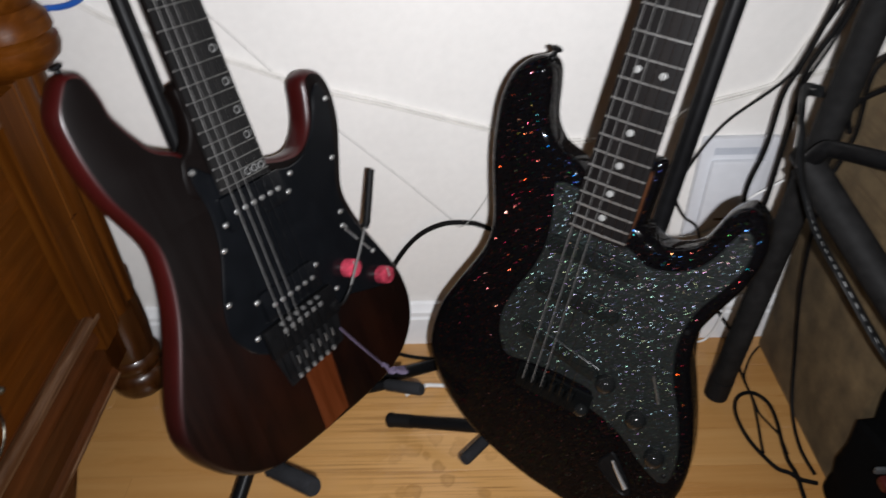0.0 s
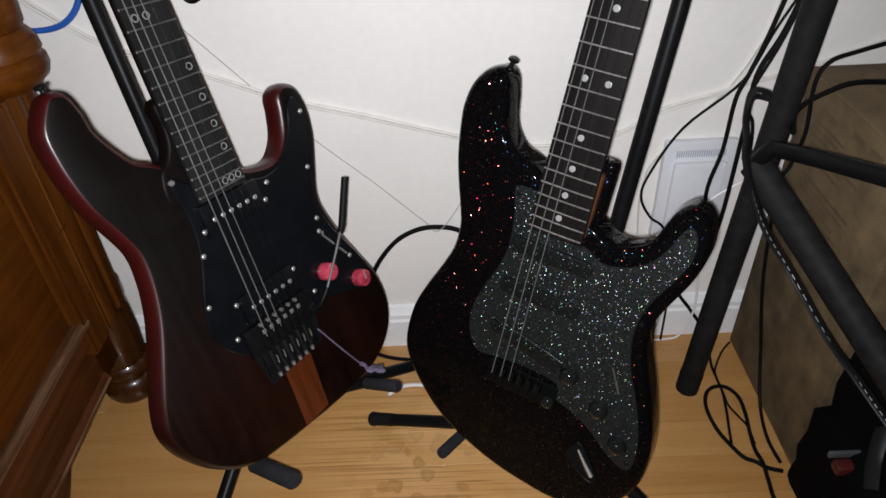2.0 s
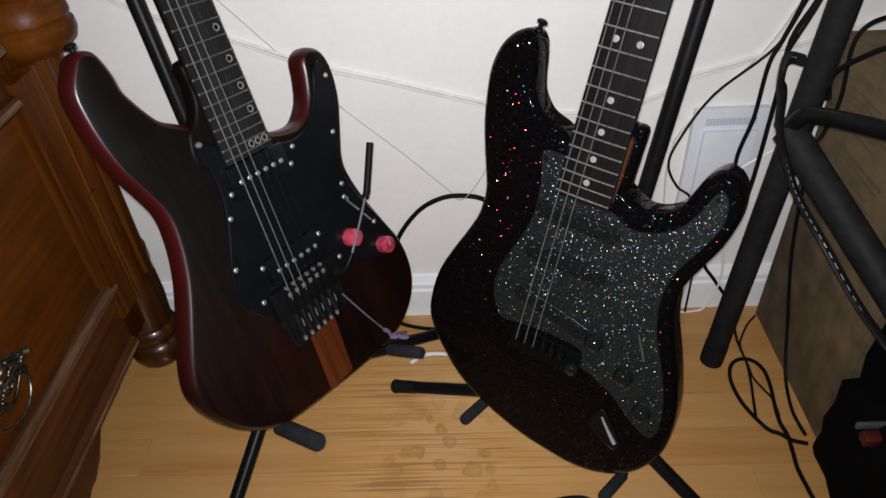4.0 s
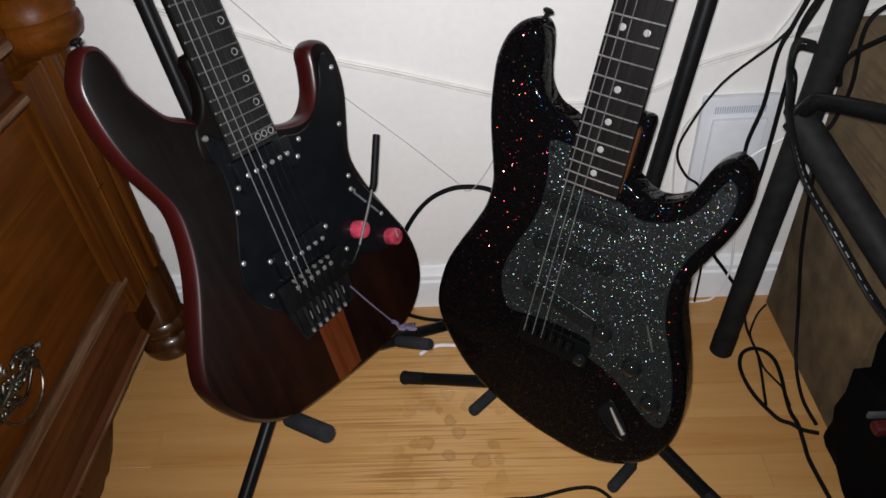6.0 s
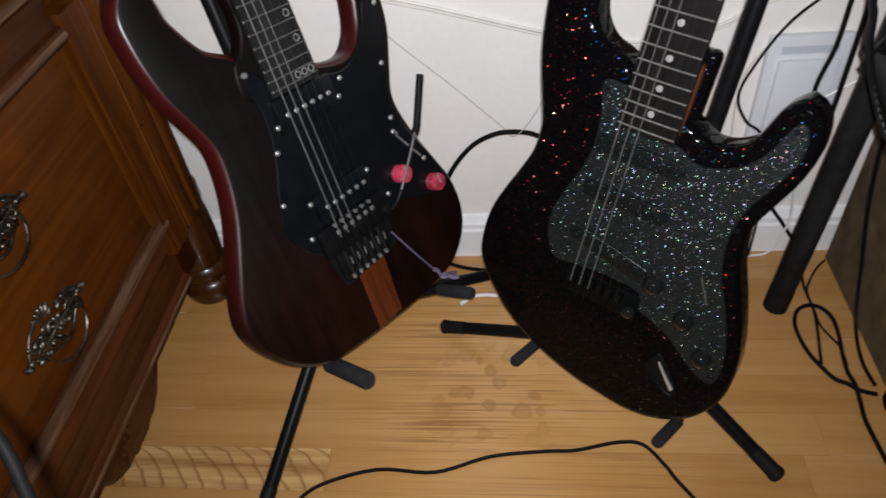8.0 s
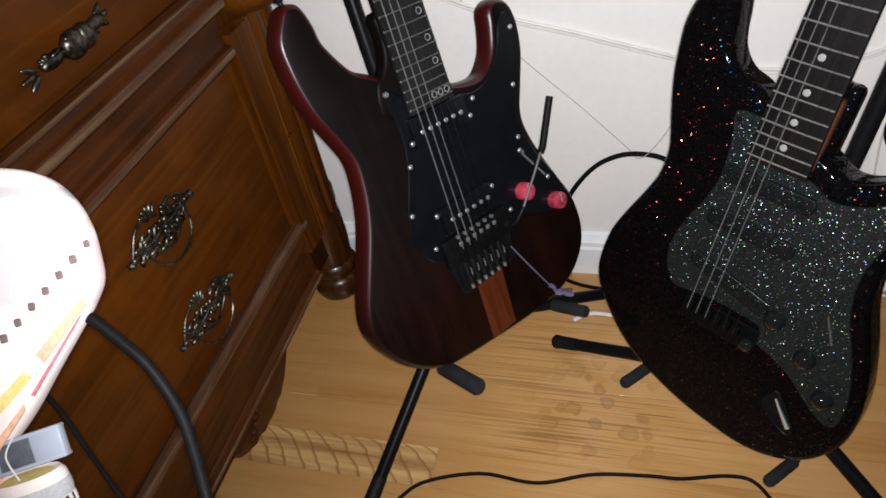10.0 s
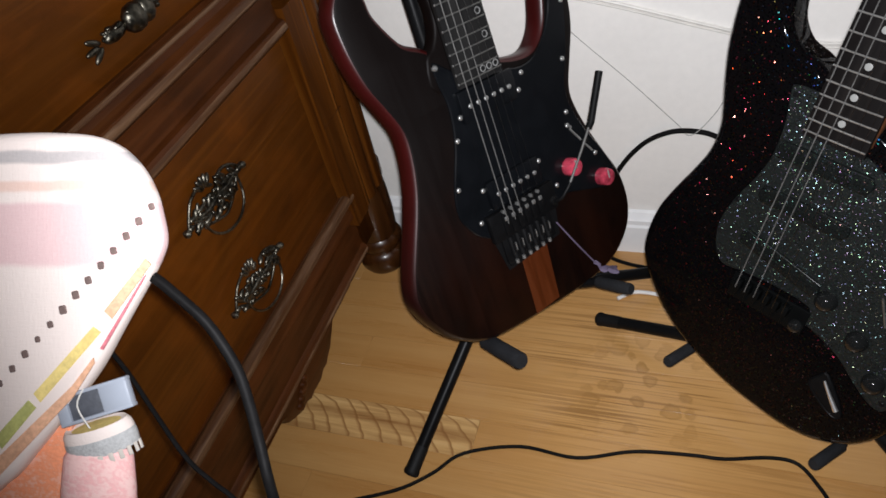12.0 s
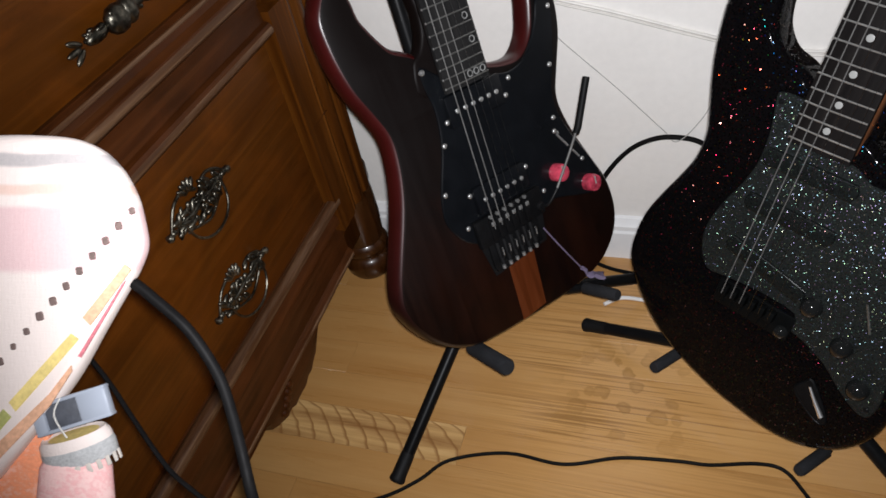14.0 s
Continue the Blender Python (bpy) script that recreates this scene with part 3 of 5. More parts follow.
def superstrat():
    m = placed((-0.1709, -0.2524, 0.2859), -19.68, 5.22, 58.18)
    g = thing("electric_guitar", "dark red-brown double-cutaway electric guitar with a black pickguard, on a stand", "guitar", m, "guitars on stands")
    outline = [(-0.1126, 0.2968), (-0.0964, 0.2931), (-0.0891, 0.2732), (-0.0875, 0.2568), (-0.082, 0.244), (-0.0731, 0.2284), (-0.0648, 0.2183), (-0.0474, 0.2088), (-0.03, 0.195), (0, 0.175),
               (0.0312, 0.1697), (0.0609, 0.1614), (0.0841, 0.1617), (0.1032, 0.1787), (0.1128, 0.204), (0.1158, 0.2185), (0.122, 0.2275), (0.135, 0.231), (0.1517, 0.222), (0.1587, 0.1985),
               (0.1544, 0.1646), (0.1396, 0.1284), (0.1282, 0.0999), (0.1295, 0.0766), (0.141, 0.0413), (0.158, 0.0028), (0.1725, -0.0314), (0.1762, -0.0696), (0.1661, -0.1018), (0.141, -0.1265),
               (0.1079, -0.1391), (0.0705, -0.1423), (0.0305, -0.1414), (-0.0123, -0.1381), (-0.049, -0.1347), (-0.0826, -0.129), (-0.1112, -0.1151), (-0.1334, -0.0951), (-0.148, -0.0735), (-0.1572, -0.0533),
               (-0.1604, -0.0298), (-0.1535, -0.0043), (-0.1398, 0.0257), (-0.1255, 0.0557), (-0.1155, 0.0812), (-0.1084, 0.1105), (-0.1067, 0.1387), (-0.1155, 0.1652), (-0.1261, 0.1909), (-0.1322, 0.217),
               (-0.1349, 0.2425), (-0.1341, 0.2664), (-0.1248, 0.2846)]
    part("body", slab(outline, 0.012, 0.0155, [(0.0080, 0.0), (0.0060, 0.0010)], [(0.006, 0.0)]), M_REDBROWN, g, "satin dark red-brown wooden body")
    part("stained_edge", slab(outline, 0.0132, 0.044, [(0.0063, 0.0), (0.0042, 0.0012), (0.0022, 0.0036), (0.0007, 0.007), (0.0, 0.0115)], round_rim(0.011)), M_CHERRY, g, "cherry red stained body side")
    part("wood_strip", slab([(-0.013, -0.045), (0.0276, -0.045), (0.0225, -0.1305), (-0.0160, -0.1320)], 0.0114, 0.013, [(0.0, 0.0)], steps=1), M_ORANGE, g, "orange-stained maple strip down the middle of the body")
    guard = [(-0.046, 0.192), (-0.0475, 0.17), (-0.0441, 0.1494), (-0.0462, 0.1243), (-0.0531, 0.0996), (-0.0644, 0.0735), (-0.0725, 0.0519),
             (-0.075, 0.028), (-0.064, 0.004), (-0.045, -0.012), (-0.02, -0.018), (0.02, -0.018), (0.052, -0.018), (0.075, -0.014), (0.11, -0.026), (0.145, -0.036), (0.158, -0.022),
             (0.1456, 0.0125), (0.1285, 0.0443), (0.115, 0.0794), (0.1143, 0.1078), (0.1264, 0.1359), (0.1384, 0.1736), (0.1425, 0.198), (0.1354, 0.2144),
             (0.124, 0.207), (0.1147, 0.1866), (0.1000, 0.166), (0.0820, 0.153), (0.06, 0.149), (0.035, 0.155), (0.0, 0.16), (-0.025, 0.175)]
    pg = part("pickguard", slab(guard, 0.0085, 0.0125, [(0.0012, 0.0), (0.0, 0.0012)], steps=3), M_BLACKGLOSS, g, "glossy black plastic pickguard")
    sc = screw_mesh()
    for u, v in ((0.1381, 0.1961), (0.1193, 0.1356), (0.1049, 0.0772), (0.1012, 0.0618), (0.1327, 0.0134), (0.0575, 0.1429), (0.0476, 0.1268), (0.0467, 0.0415),
                 (-0.0353, 0.1285), (-0.0476, 0.1075), (-0.066, 0.0588), (-0.0369, 0.0441), (-0.0519, 0.0115), (0.0631, 0.003)):
        share("screw", sc, pg, Matrix.Translation(at(u, v, -0.008)))
    part("strap_lock", lathe([(0.0033, -0.002), (0.0033, 0.001), (0.002, 0.0026)], 14, m=Matrix.Translation(at(-0.0453, 0.186, -0.0095)) @ FACING), M_NICKEL, g)
    # humbucker and single coil with their pole pieces
    for v0, v1, pole in ((0.120, 0.1545, 0.1366), (0.019, 0.051, 0.0342)):
        pu = part("pickup", box(at(-0.034, v0, -0.0025), at(0.042, v1, -0.011), 0.002), M_BLACKGLOSS, g)
        pm = mesh_of("pole_piece", lathe([(0.0026, -0.001), (0.0026, 0.0008), (0.002, 0.0012)], 12, m=FACING), M_NICKEL)
        for k in range(6):
            share("pole_piece", pm, pu, Matrix.Translation(at(-0.0225 + 0.0109 * k, pole, -0.0022)))
    # locking tremolo
    br = part("bridge", box(at(-0.047, -0.018, 0.0), at(0.052, 0.016, -0.009), 0.002), M_BLACKMETAL, g, "black locking tremolo bridge")
    part("tremolo_cavity", slab([(-0.044, -0.010), (0.056, -0.010), (0.050, -0.056), (-0.034, -0.060)], 0.0112, 0.013, [(0.0, 0.0)], steps=1), M_BLACK, br)
    for k in range(6):
        u = -0.026 + 0.0104 * k
        saddle = part("saddle", box(at(u - 0.0045, -0.014, 0.0025), at(u + 0.0045, 0.012, -0.004), 0.001), M_BLACKMETAL, br)
        part("fine_tuner", tube([at(u, -0.018, -0.003), at(u, -0.044, -0.001)], 0.0036, 10, 1, False, bm=tube([at(u, -0.024, 0.004), at(u, -0.036, 0.003)], 0.0026, 8, 1, False)), M_BLACK, br)
        part("lock_screw", lathe([(0.0018, -0.004), (0.0022, 0.0), (0.0022, 0.002)], 10, m=Matrix.Translation(at(u, 0.014, 0.0005)) @ FACING), M_NICKEL, br)
        part("tuner_screw", tube([at(u, -0.024, 0.0055), at(u, -0.033, 0.0048)], 0.0011, 8, 1, False), M_NICKEL, br)
        part("block_screw", lathe([(0.0022, 0.0), (0.0022, 0.004), (0.001, 0.005)], 10, m=Matrix.Translation(at(u, -0.0475, -0.002)) @ Matrix.Rotation(radians(180), 4, "Y")), M_NICKEL, br)
    part("base_plate", box(at(-0.036, -0.05, -0.004), at(0.04, -0.016, -0.009), 0.002), M_BLACKMETAL, br)
    part("block_edge", box(at(-0.033, -0.0545, -0.006), at(0.036, -0.0495, -0.0095), 0.0012), M_BLACKMETAL, br)
    for k in range(6):
        u = -0.026 + 0.0104 * k
        part("saddle_clamp", box(at(u - 0.0024, 0.0035, 0.0040), at(u + 0.0024, 0.0085, 0.0020), 0.0008), M_NICKEL, br)
    arm = part("tremolo_arm", tube([at(0.0605, 0.0105, 0.0195), at(0.088, 0.038, 0.02), at(0.1065, 0.0575, 0.02)], 0.0015, 10, 6), M_STRING, g, "thin chrome tremolo arm with a long black tip")
    part("arm_bend", tube([at(0.046, -0.008, -0.002), at(0.047, -0.005, 0.012), at(0.054, 0.004, 0.018), at(0.0605, 0.0105, 0.0195)], 0.0019, 10, 6), M_BLACK, arm)
    part("arm_socket", lathe([(0.006, 0.0), (0.006, 0.006), (0.0045, 0.009)], 14, m=Matrix.Translation(at(0.046, -0.008, -0.006)) @ FACING), M_BLACK, arm)
    part("arm_tip", tube([at(0.1065, 0.0575, 0.02), at(0.112, 0.062, 0.02), at(0.1425, 0.1107, 0.02)], 0.0042, 12, 1, False), M_BLACK, arm)
    # switch and knobs
    part("selector_switch", box(at(0.104, 0.056, -0.0075), at(0.107, 0.06, -0.0095), 0.0005, bm=tube([at(0.103, 0.057, -0.008), at(0.117, 0.036, -0.008), at(0.129, 0.018, -0.008)], 0.0012, 6, 1, False)), M_NICKEL, g)
    part("switch_tip", lathe([(0.0025, 0), (0.003, 0.006), (0.002, 0.010)], 10, m=Matrix.Translation(at(0.117, 0.036, -0.008)) @ FACING), M_BLACK, g)
    for u, v in ((0.0875, 0.0155), (0.133, -0.0185)):
        k = knob(g, "knob", u, v, -0.009, 0.0108, 0.014, M_PINK, "worn pink painted plastic knob")
        part("pointer", box(at(u - 0.001, v - 0.001, 0.0055), at(u + 0.001, v + 0.009, 0.0045)), M_PEARL, k)
    # neck
    vb = 0.157
    part("neck", neck_back(0.16, 0.65, 0.056, 0.043), M_REDBROWN, g)
    part("heel", slab([(-0.0245, 0.262), (-0.0275, 0.240), (-0.0310, 0.220), (-0.040, 0.205), (-0.052, 0.195), (-0.05, 0.16), (0.030, 0.16), (0.030, 0.235), (0.0245, 0.262)], 0.0105, 0.030, round_rim(0.004, 3), steps=3), M_REDBROWN, g)
    part("fretboard", plate(vb, 0.648, 0.0583, 0.043, 0), M_EBONY, g, "black ebony fretboard with ring inlays")
    frets(g, 24, 0.043, 0.058, 0.162, M_FRET)
    ring = bmesh.new()
    ring = tube([(0.0032 * math.cos(2 * math.pi * k / 20), 0, 0.0032 * math.sin(2 * math.pi * k / 20)) for k in range(21)], 0.0007, 6, 1, False)
    rm = mesh_of("ring_inlay", ring, M_RING)
    mid = lambda n: (fret_at(n) + fret_at(n - 1)) / 2
    for n in (3, 5, 7, 9, 15, 17, 19, 21):
        share("ring_inlay", rm, g, Matrix.Translation(at(board_width(mid(n), 0.043, 0.058, 0.162) / 2 - 0.0085, mid(n), -0.0006)))
    for u in (-0.0155, -0.0035):
        share("ring_inlay", rm, g, Matrix.Translation(at(u, mid(12), 0.0003)))
    for u in (0.005, 0.0137, 0.0225):
        share("ring_inlay", rm, g, Matrix.Translation(at(u, mid(24), -0.0002)))
    dot = mesh_of("side_dot", lathe([(0.0013, 0), (0.0011, 0.0006)], 8, m=Matrix.Rotation(radians(-90), 4, "Y")), M_NICKEL)
    for n in range(8, 25):
        v = fret_at(n)
        share("side_dot", dot, g, Matrix.Translation(at(-board_width(v, 0.043, 0.058, 0.162) / 2 - 0.0002, v, -0.001)))
    strings(g, 0.036, 0.052, 0.0042, (0.00066, 0.0006, 0.00054, 0.00026, 0.0002, 0.00018), 0.0)
    headstock(g, M_REDBROWN)
    strap_button(g, -0.106, 0.293, -0.030, -8)
    # small tag on a lilac cord that hangs from the bridge
    part("tag_string", tube([at(0.0387, -0.0325, 0.003), at(0.058, -0.071, 0.003), at(0.081, -0.114, 0.003)], 0.0010, 6, 4), M_PURPLE, g, "thin lilac cord hanging from the bridge")
    rag = tube([at(0.079, -0.110, 0.003), at(0.083, -0.119, 0.006), at(0.090, -0.124, 0.012), at(0.096, -0.127, 0.018)], 0.003, 8, 5, taper=0.0085, flat=0.3)
    for v in rag.verts:
        v.co += Vector((noise.noise(v.co * 160), noise.noise(v.co * 160 + Vector((3, 0, 0))), noise.noise(v.co * 160 + Vector((0, 5, 0))))) * 0.004
    part("rag_tag", rag, M_PURPLE, g, "crumpled lilac cloth tag")
    return g


def sparkle_strat():
    m = placed((0.0803, -0.2931, 0.2222), -16.61, 4.82, -31.04)
    g = thing("electric_guitar", "black sparkle electric guitar with a silver glitter pickguard, on a stand", "guitar", m, "guitars on stands")
    outline = [(-0.1, 0.3188), (-0.0912, 0.3103), (-0.0862, 0.2916), (-0.0833, 0.2732), (-0.0782, 0.2586), (-0.0654, 0.2448), (-0.0458, 0.2374), (-0.0326, 0.2278), (-0.02, 0.21), (0, 0.195),
               (0.0236, 0.2012), (0.0382, 0.1962), (0.0474, 0.1904), (0.0597, 0.1873), (0.0742, 0.1907), (0.088, 0.2017), (0.095, 0.2201), (0.1012, 0.2364), (0.1132, 0.2482), (0.121, 0.2469),
               (0.1277, 0.2437), (0.1367, 0.2322), (0.1409, 0.2068), (0.1359, 0.1783), (0.1265, 0.1531), (0.1189, 0.133), (0.1158, 0.1186), (0.1173, 0.0977), (0.1229, 0.0769), (0.1353, 0.0478),
               (0.147, 0.0172), (0.1559, -0.0132), (0.1596, -0.0412), (0.1577, -0.0679), (0.1476, -0.0937), (0.1313, -0.1147), (0.1035, -0.1322), (0.0721, -0.1394), (0.038, -0.1385), (0.0059, -0.1352),
               (-0.0328, -0.1259), (-0.0675, -0.1124), (-0.095, -0.0957), (-0.1166, -0.0761), (-0.1345, -0.0553), (-0.1475, -0.0316), (-0.15, -0.0034), (-0.1457, 0.0295), (-0.1347, 0.06), (-0.1213, 0.0908),
               (-0.112, 0.1171), (-0.1102, 0.1437), (-0.1141, 0.1623), (-0.1227, 0.1913), (-0.1297, 0.2206), (-0.1332, 0.2499), (-0.1338, 0.2735), (-0.1286, 0.2953), (-0.1187, 0.3102), (-0.1078, 0.3179)]
    part("body", slab(outline, 0.012, 0.056, round_rim(0.010, 7)), M_SPARK, g, "glossy black sparkle lacquered body")
    guard = [(-0.0529, 0.2126), (-0.0329, 0.2135), (-0.0271, 0.2083), (-0.029, 0.178), (0.0, 0.176), (0.029, 0.1755), (0.0501, 0.1656), (0.0723, 0.1697),
             (0.0917, 0.1812), (0.1043, 0.2002), (0.1111, 0.2187), (0.1179, 0.2298), (0.127, 0.2235), (0.1301, 0.2021), (0.1228, 0.1781), (0.1103, 0.1509),
             (0.1038, 0.1286), (0.1029, 0.1016), (0.1105, 0.07), (0.1236, 0.0424), (0.1364, 0.0122), (0.145, -0.0204), (0.1443, -0.0458), (0.1316, -0.049),
             (0.109, -0.0361), (0.087, -0.0197), (0.0601, -0.0089), (0.045, -0.004), (0.043, 0.014), (0.003, 0.016), (-0.032, 0.012), (-0.0539, 0.0097), (-0.0669, 0.0265),
             (-0.0721, 0.0524), (-0.0656, 0.0848), (-0.0531, 0.1184), (-0.0473, 0.1478), (-0.0491, 0.1796), (-0.0541, 0.2029)]
    pg = part("pickguard", slab(guard, 0.0095, 0.0125, [(0.001, 0.0), (0.0, 0.001)], steps=3), M_PGSPARK, g, "silver-grey glitter plastic pickguard")
    sc = mesh_of("screw", lathe([(0.0026, -0.001), (0.0026, 0.0003), (0.0018, 0.001)], 12, m=FACING), M_BLACKMETAL)
    for u, v in ((0.118, 0.222), (-0.049, 0.205), (-0.062, 0.085), (0.106, 0.12), (0.139, -0.04), (0.073, -0.013), (-0.06, 0.02)):
        share("screw", sc, pg, Matrix.Translation(at(u, v, -0.0092)))
    for ua, va, ub, vb in ((-0.036, 0.153, 0.036, 0.153), (-0.036, 0.104, 0.036, 0.104), (-0.036, 0.052, 0.036, 0.037)):
        d = Vector((ub - ua, vb - va)).normalized() * 0.009
        n = Vector((-d[1], d[0]))
        ring = []
        for (u, v), way in (((ua, va), -1), ((ub, vb), 1)):
            for k in range(7):
                t = math.pi * (k / 6 - 0.5)
                e = way * (d * math.cos(t) + n * math.sin(t))
                ring.append((u + e[0], v + e[1]))
        pu = part("pickup", slab(ring, 0.0062, 0.0115, round_rim(0.0016, 3), [(0.0, 0.0)], steps=2), M_PGDARK, g, "smoked glitter-covered single-coil pickup")
        for s in (0, 1):
            share("screw", sc, pu, Matrix.Translation(at(ua + (ub - ua) * (1.08 if s else -0.08), va + (vb - va) * (1.08 if s else -0.08), -0.0085)))
    br = part("bridge", box(at(-0.036, -0.020, -0.0085), at(0.048, 0.010, -0.012), 0.0012), M_BRIDGE, g, "flat black fixed bridge")
    part("bridge_cover", lathe([(0.0075, 0), (0.0070, 0.003), (0.0050, 0.0055), (0.0020, 0.0065)], 20, m=Matrix.Translation(at(0.040, -0.012, -0.0085)) @ FACING), M_DOME, br, "glossy black corner button")
    for k in range(6):
        u = -0.026 + 0.0104 * k
        part("saddle", box(at(u - 0.0040, -0.004, 0.0018), at(u + 0.0040, 0.008, -0.0086), 0.001), M_BRIDGE, br)
        part("saddle_screw", tube([at(u, -0.018, -0.0065), at(u, -0.003, -0.004)], 0.0011, 8, 1, False), M_BRIDGE, br)
    for u, v in ((0.0545, 0.031), (0.094, 0.008), (0.124, -0.024)):
        part("knob", lathe([(0.0105, 0), (0.0100, 0.004), (0.0085, 0.008), (0.0060, 0.0105), (0.0025, 0.0115)], 24, m=Matrix.Translation(at(u, v, -0.0095)) @ FACING), M_DOME, g, "glossy smoke-black dome knob")
    part("selector_switch", tube([at(0.094, 0.062, -0.009), at(0.108, 0.036, -0.009)], 0.0011, 6, 1, False), M_FRET, g)
    jk = part("jack_plate", slab([(0.0796, -0.0517), (0.0881, -0.0439), (0.1154, -0.0761), (0.112, -0.0869), (0.0952, -0.081), (0.0756, -0.0658)], 0.0098, 0.0125, [(0.002, 0.0), (0.0, 0.002)], steps=3), M_BLACKMETAL, g, "black recessed jack plate")
    part("jack_rim", tube([at(0.0881, -0.0512, -0.0085), at(0.0986, -0.0636, -0.0083), at(0.1106, -0.0766, -0.0085)], 0.0012, 10, 3, taper=0.0026, flat=0.6), M_BRIGHT, jk, "bright steel edge of the jack cup")
    part("neck", neck_back(0.181, 0.65, 0.056, 0.042, 0.0205), M_MAPLE, g, "brown wood neck")
    part("heel", box(at(-0.028, 0.181, -0.0065), at(0.028, 0.25, -0.026), 0.004), M_MAPLE, g)
    part("heel_joint", box(at(0.0134, 0.175, -0.022), at(0.0354, 0.2602, -0.046), 0.006), M_SPARK, g, "black lacquered neck joint of the body")
    part("fretboard", plate(0.177, 0.648, 0.0566, 0.042, 0), M_ROSE, g, "dark rosewood fretboard with pearl dots")
    frets(g, 22, 0.042, 0.0565, 0.1818, M_FRETWIRE)
    mid = lambda n: (fret_at(n) + fret_at(n - 1)) / 2
    dm = mesh_of("dot_inlay", lathe([(0.0032, -0.001), (0.0032, 0.0004), (0.0025, 0.0006)], 18, m=FACING), M_PEARL)
    for n in (3, 5, 7, 9, 15, 17, 19, 21):
        share("dot_inlay", dm, g, Matrix.Translation(at(0, mid(n), -0.0002)))
    for u in (-0.0113, 0.0113):
        share("dot_inlay", dm, g, Matrix.Translation(at(u, mid(12), -0.0004)))
    strings(g, 0.035, 0.052, 0.003, (0.0006, 0.00055, 0.0005, 0.00024, 0.0002, 0.00018), 0.0)
    headstock(g, M_MAPLE)
    strap_button(g, -0.0985, 0.3165, -0.034, 12)
    return g


superstrat()
sparkle_strat()


# ---- guitar stands ----
def world_at(m, u, v, w):
    return m @ at(u, v, w)


def guitar_stand(label, m, hub, pole, feet, arms):
    s = thing("guitar_stand", label, "guitar stand", Matrix.Translation((hub[0], hub[1], 0.0)), "guitar stands")
    inv = Matrix.Translation((-hub[0], -hub[1], 0.0))

    def here(bm):
        bm.transform(inv)
        return bm

    a, b = world_at(m, *pole[0]), world_at(m, *pole[1])
    part("pole", here(tube([a, b], 0.0088, 16, 1, False)), M_BLACKMETAL, s)
    d = (b - a).normalized()
    part("collar", here(tube([a - d * 0.01, a + d * 0.05], 0.0135, 16, 1, False)), M_BLACK, s)
    side = d.cross(Vector((0, 1, 0))).normalized()
    fwd = side.cross(d)
    part("neck_yoke", here(tube([b + side * 0.035 - fwd * 0.08, b + side * 0.035 - fwd * 0.03, b, b - side * 0.035 - fwd * 0.03, b - side * 0.035 - fwd * 0.08], 0.007, 10, 6)), M_FOAM, s)
    h = Vector(hub)
    for f in feet:
        f = Vector(f)
        leg = part("leg", here(tube([h, f], 0.0084, 14, 1, False)), M_BLACKMETAL, s)
        e = (f - h).normalized()
        part("rubber_foot", here(lathe([(0.0086, 0), (0.0090, 0.004), (0.0094, 0.03), (0.0102, 0.033), (0.0102, 0.037), (0.0085, 0.039)], 16,
             m=Matrix.Translation(f - e * 0.028) @ e.to_track_quat("Z", "Y").to_matrix().to_4x4())), M_RUBBER, leg)
    for pad, *pts in arms:
        q = [world_at(m, *p) for p in pts]
        part("arm", here(tube([h] + q[:2], 0.006, 12, 4)), M_BLACKMETAL, s)
        e = (q[-1] - q[-2]).normalized()
        part("foam_pad", here(lathe([(pad * 0.8, 0), (pad, 0.002), (pad, (q[-1] - q[-2]).length - 0.003), (pad * 0.85, (q[-1] - q[-2]).length)], 18, m=Matrix.Translation(q[-2]) @ e.to_track_quat("Z", "Y").to_matrix().to_4x4())), M_FOAM, s, "dark grey foam cradle pad")
    return s


ML = placed((-0.1709, -0.2524, 0.2859), -19.68, 5.22, 58.18)
MR = placed((0.0803, -0.2931, 0.2222), -16.61, 4.82, -31.04)
guitar_stand("black tubular folding guitar stand under the dark red guitar", ML, (-0.236, -0.243, 0.135), ((0.0, -0.12, -0.1), (0.002, 0.60, -0.075)),
             ((-0.300, -0.446, 0.014), (-0.33, -0.10, 0.014), (0.012, -0.055, 0.014)),
             ((0.0102, (-0.05, -0.15, -0.09), (-0.072, -0.15, -0.055), (-0.078, -0.15, 0.021)), (0.0075, (0.04, -0.15, -0.09), (0.078, -0.139, -0.002), (0.083, -0.1405, 0.049))))
guitar_stand("black tubular folding guitar stand under the sparkle guitar", MR, (0.152, -0.277, 0.115), ((0.045, -0.12, -0.1), (0.03, 0.60, -0.08)),
             ((-0.097, -0.172, 0.014), (0.285, -0.383, 0.014), (0.2, -0.08, 0.014)),
             ((0.0072, (-0.02, -0.13, -0.09), (-0.056, -0.14, -0.08), (-0.064, -0.146, 0.0)), (0.0068, (0.1, -0.135, -0.09), (0.128, -0.148, -0.055), (0.12, -0.15, -0.004))))


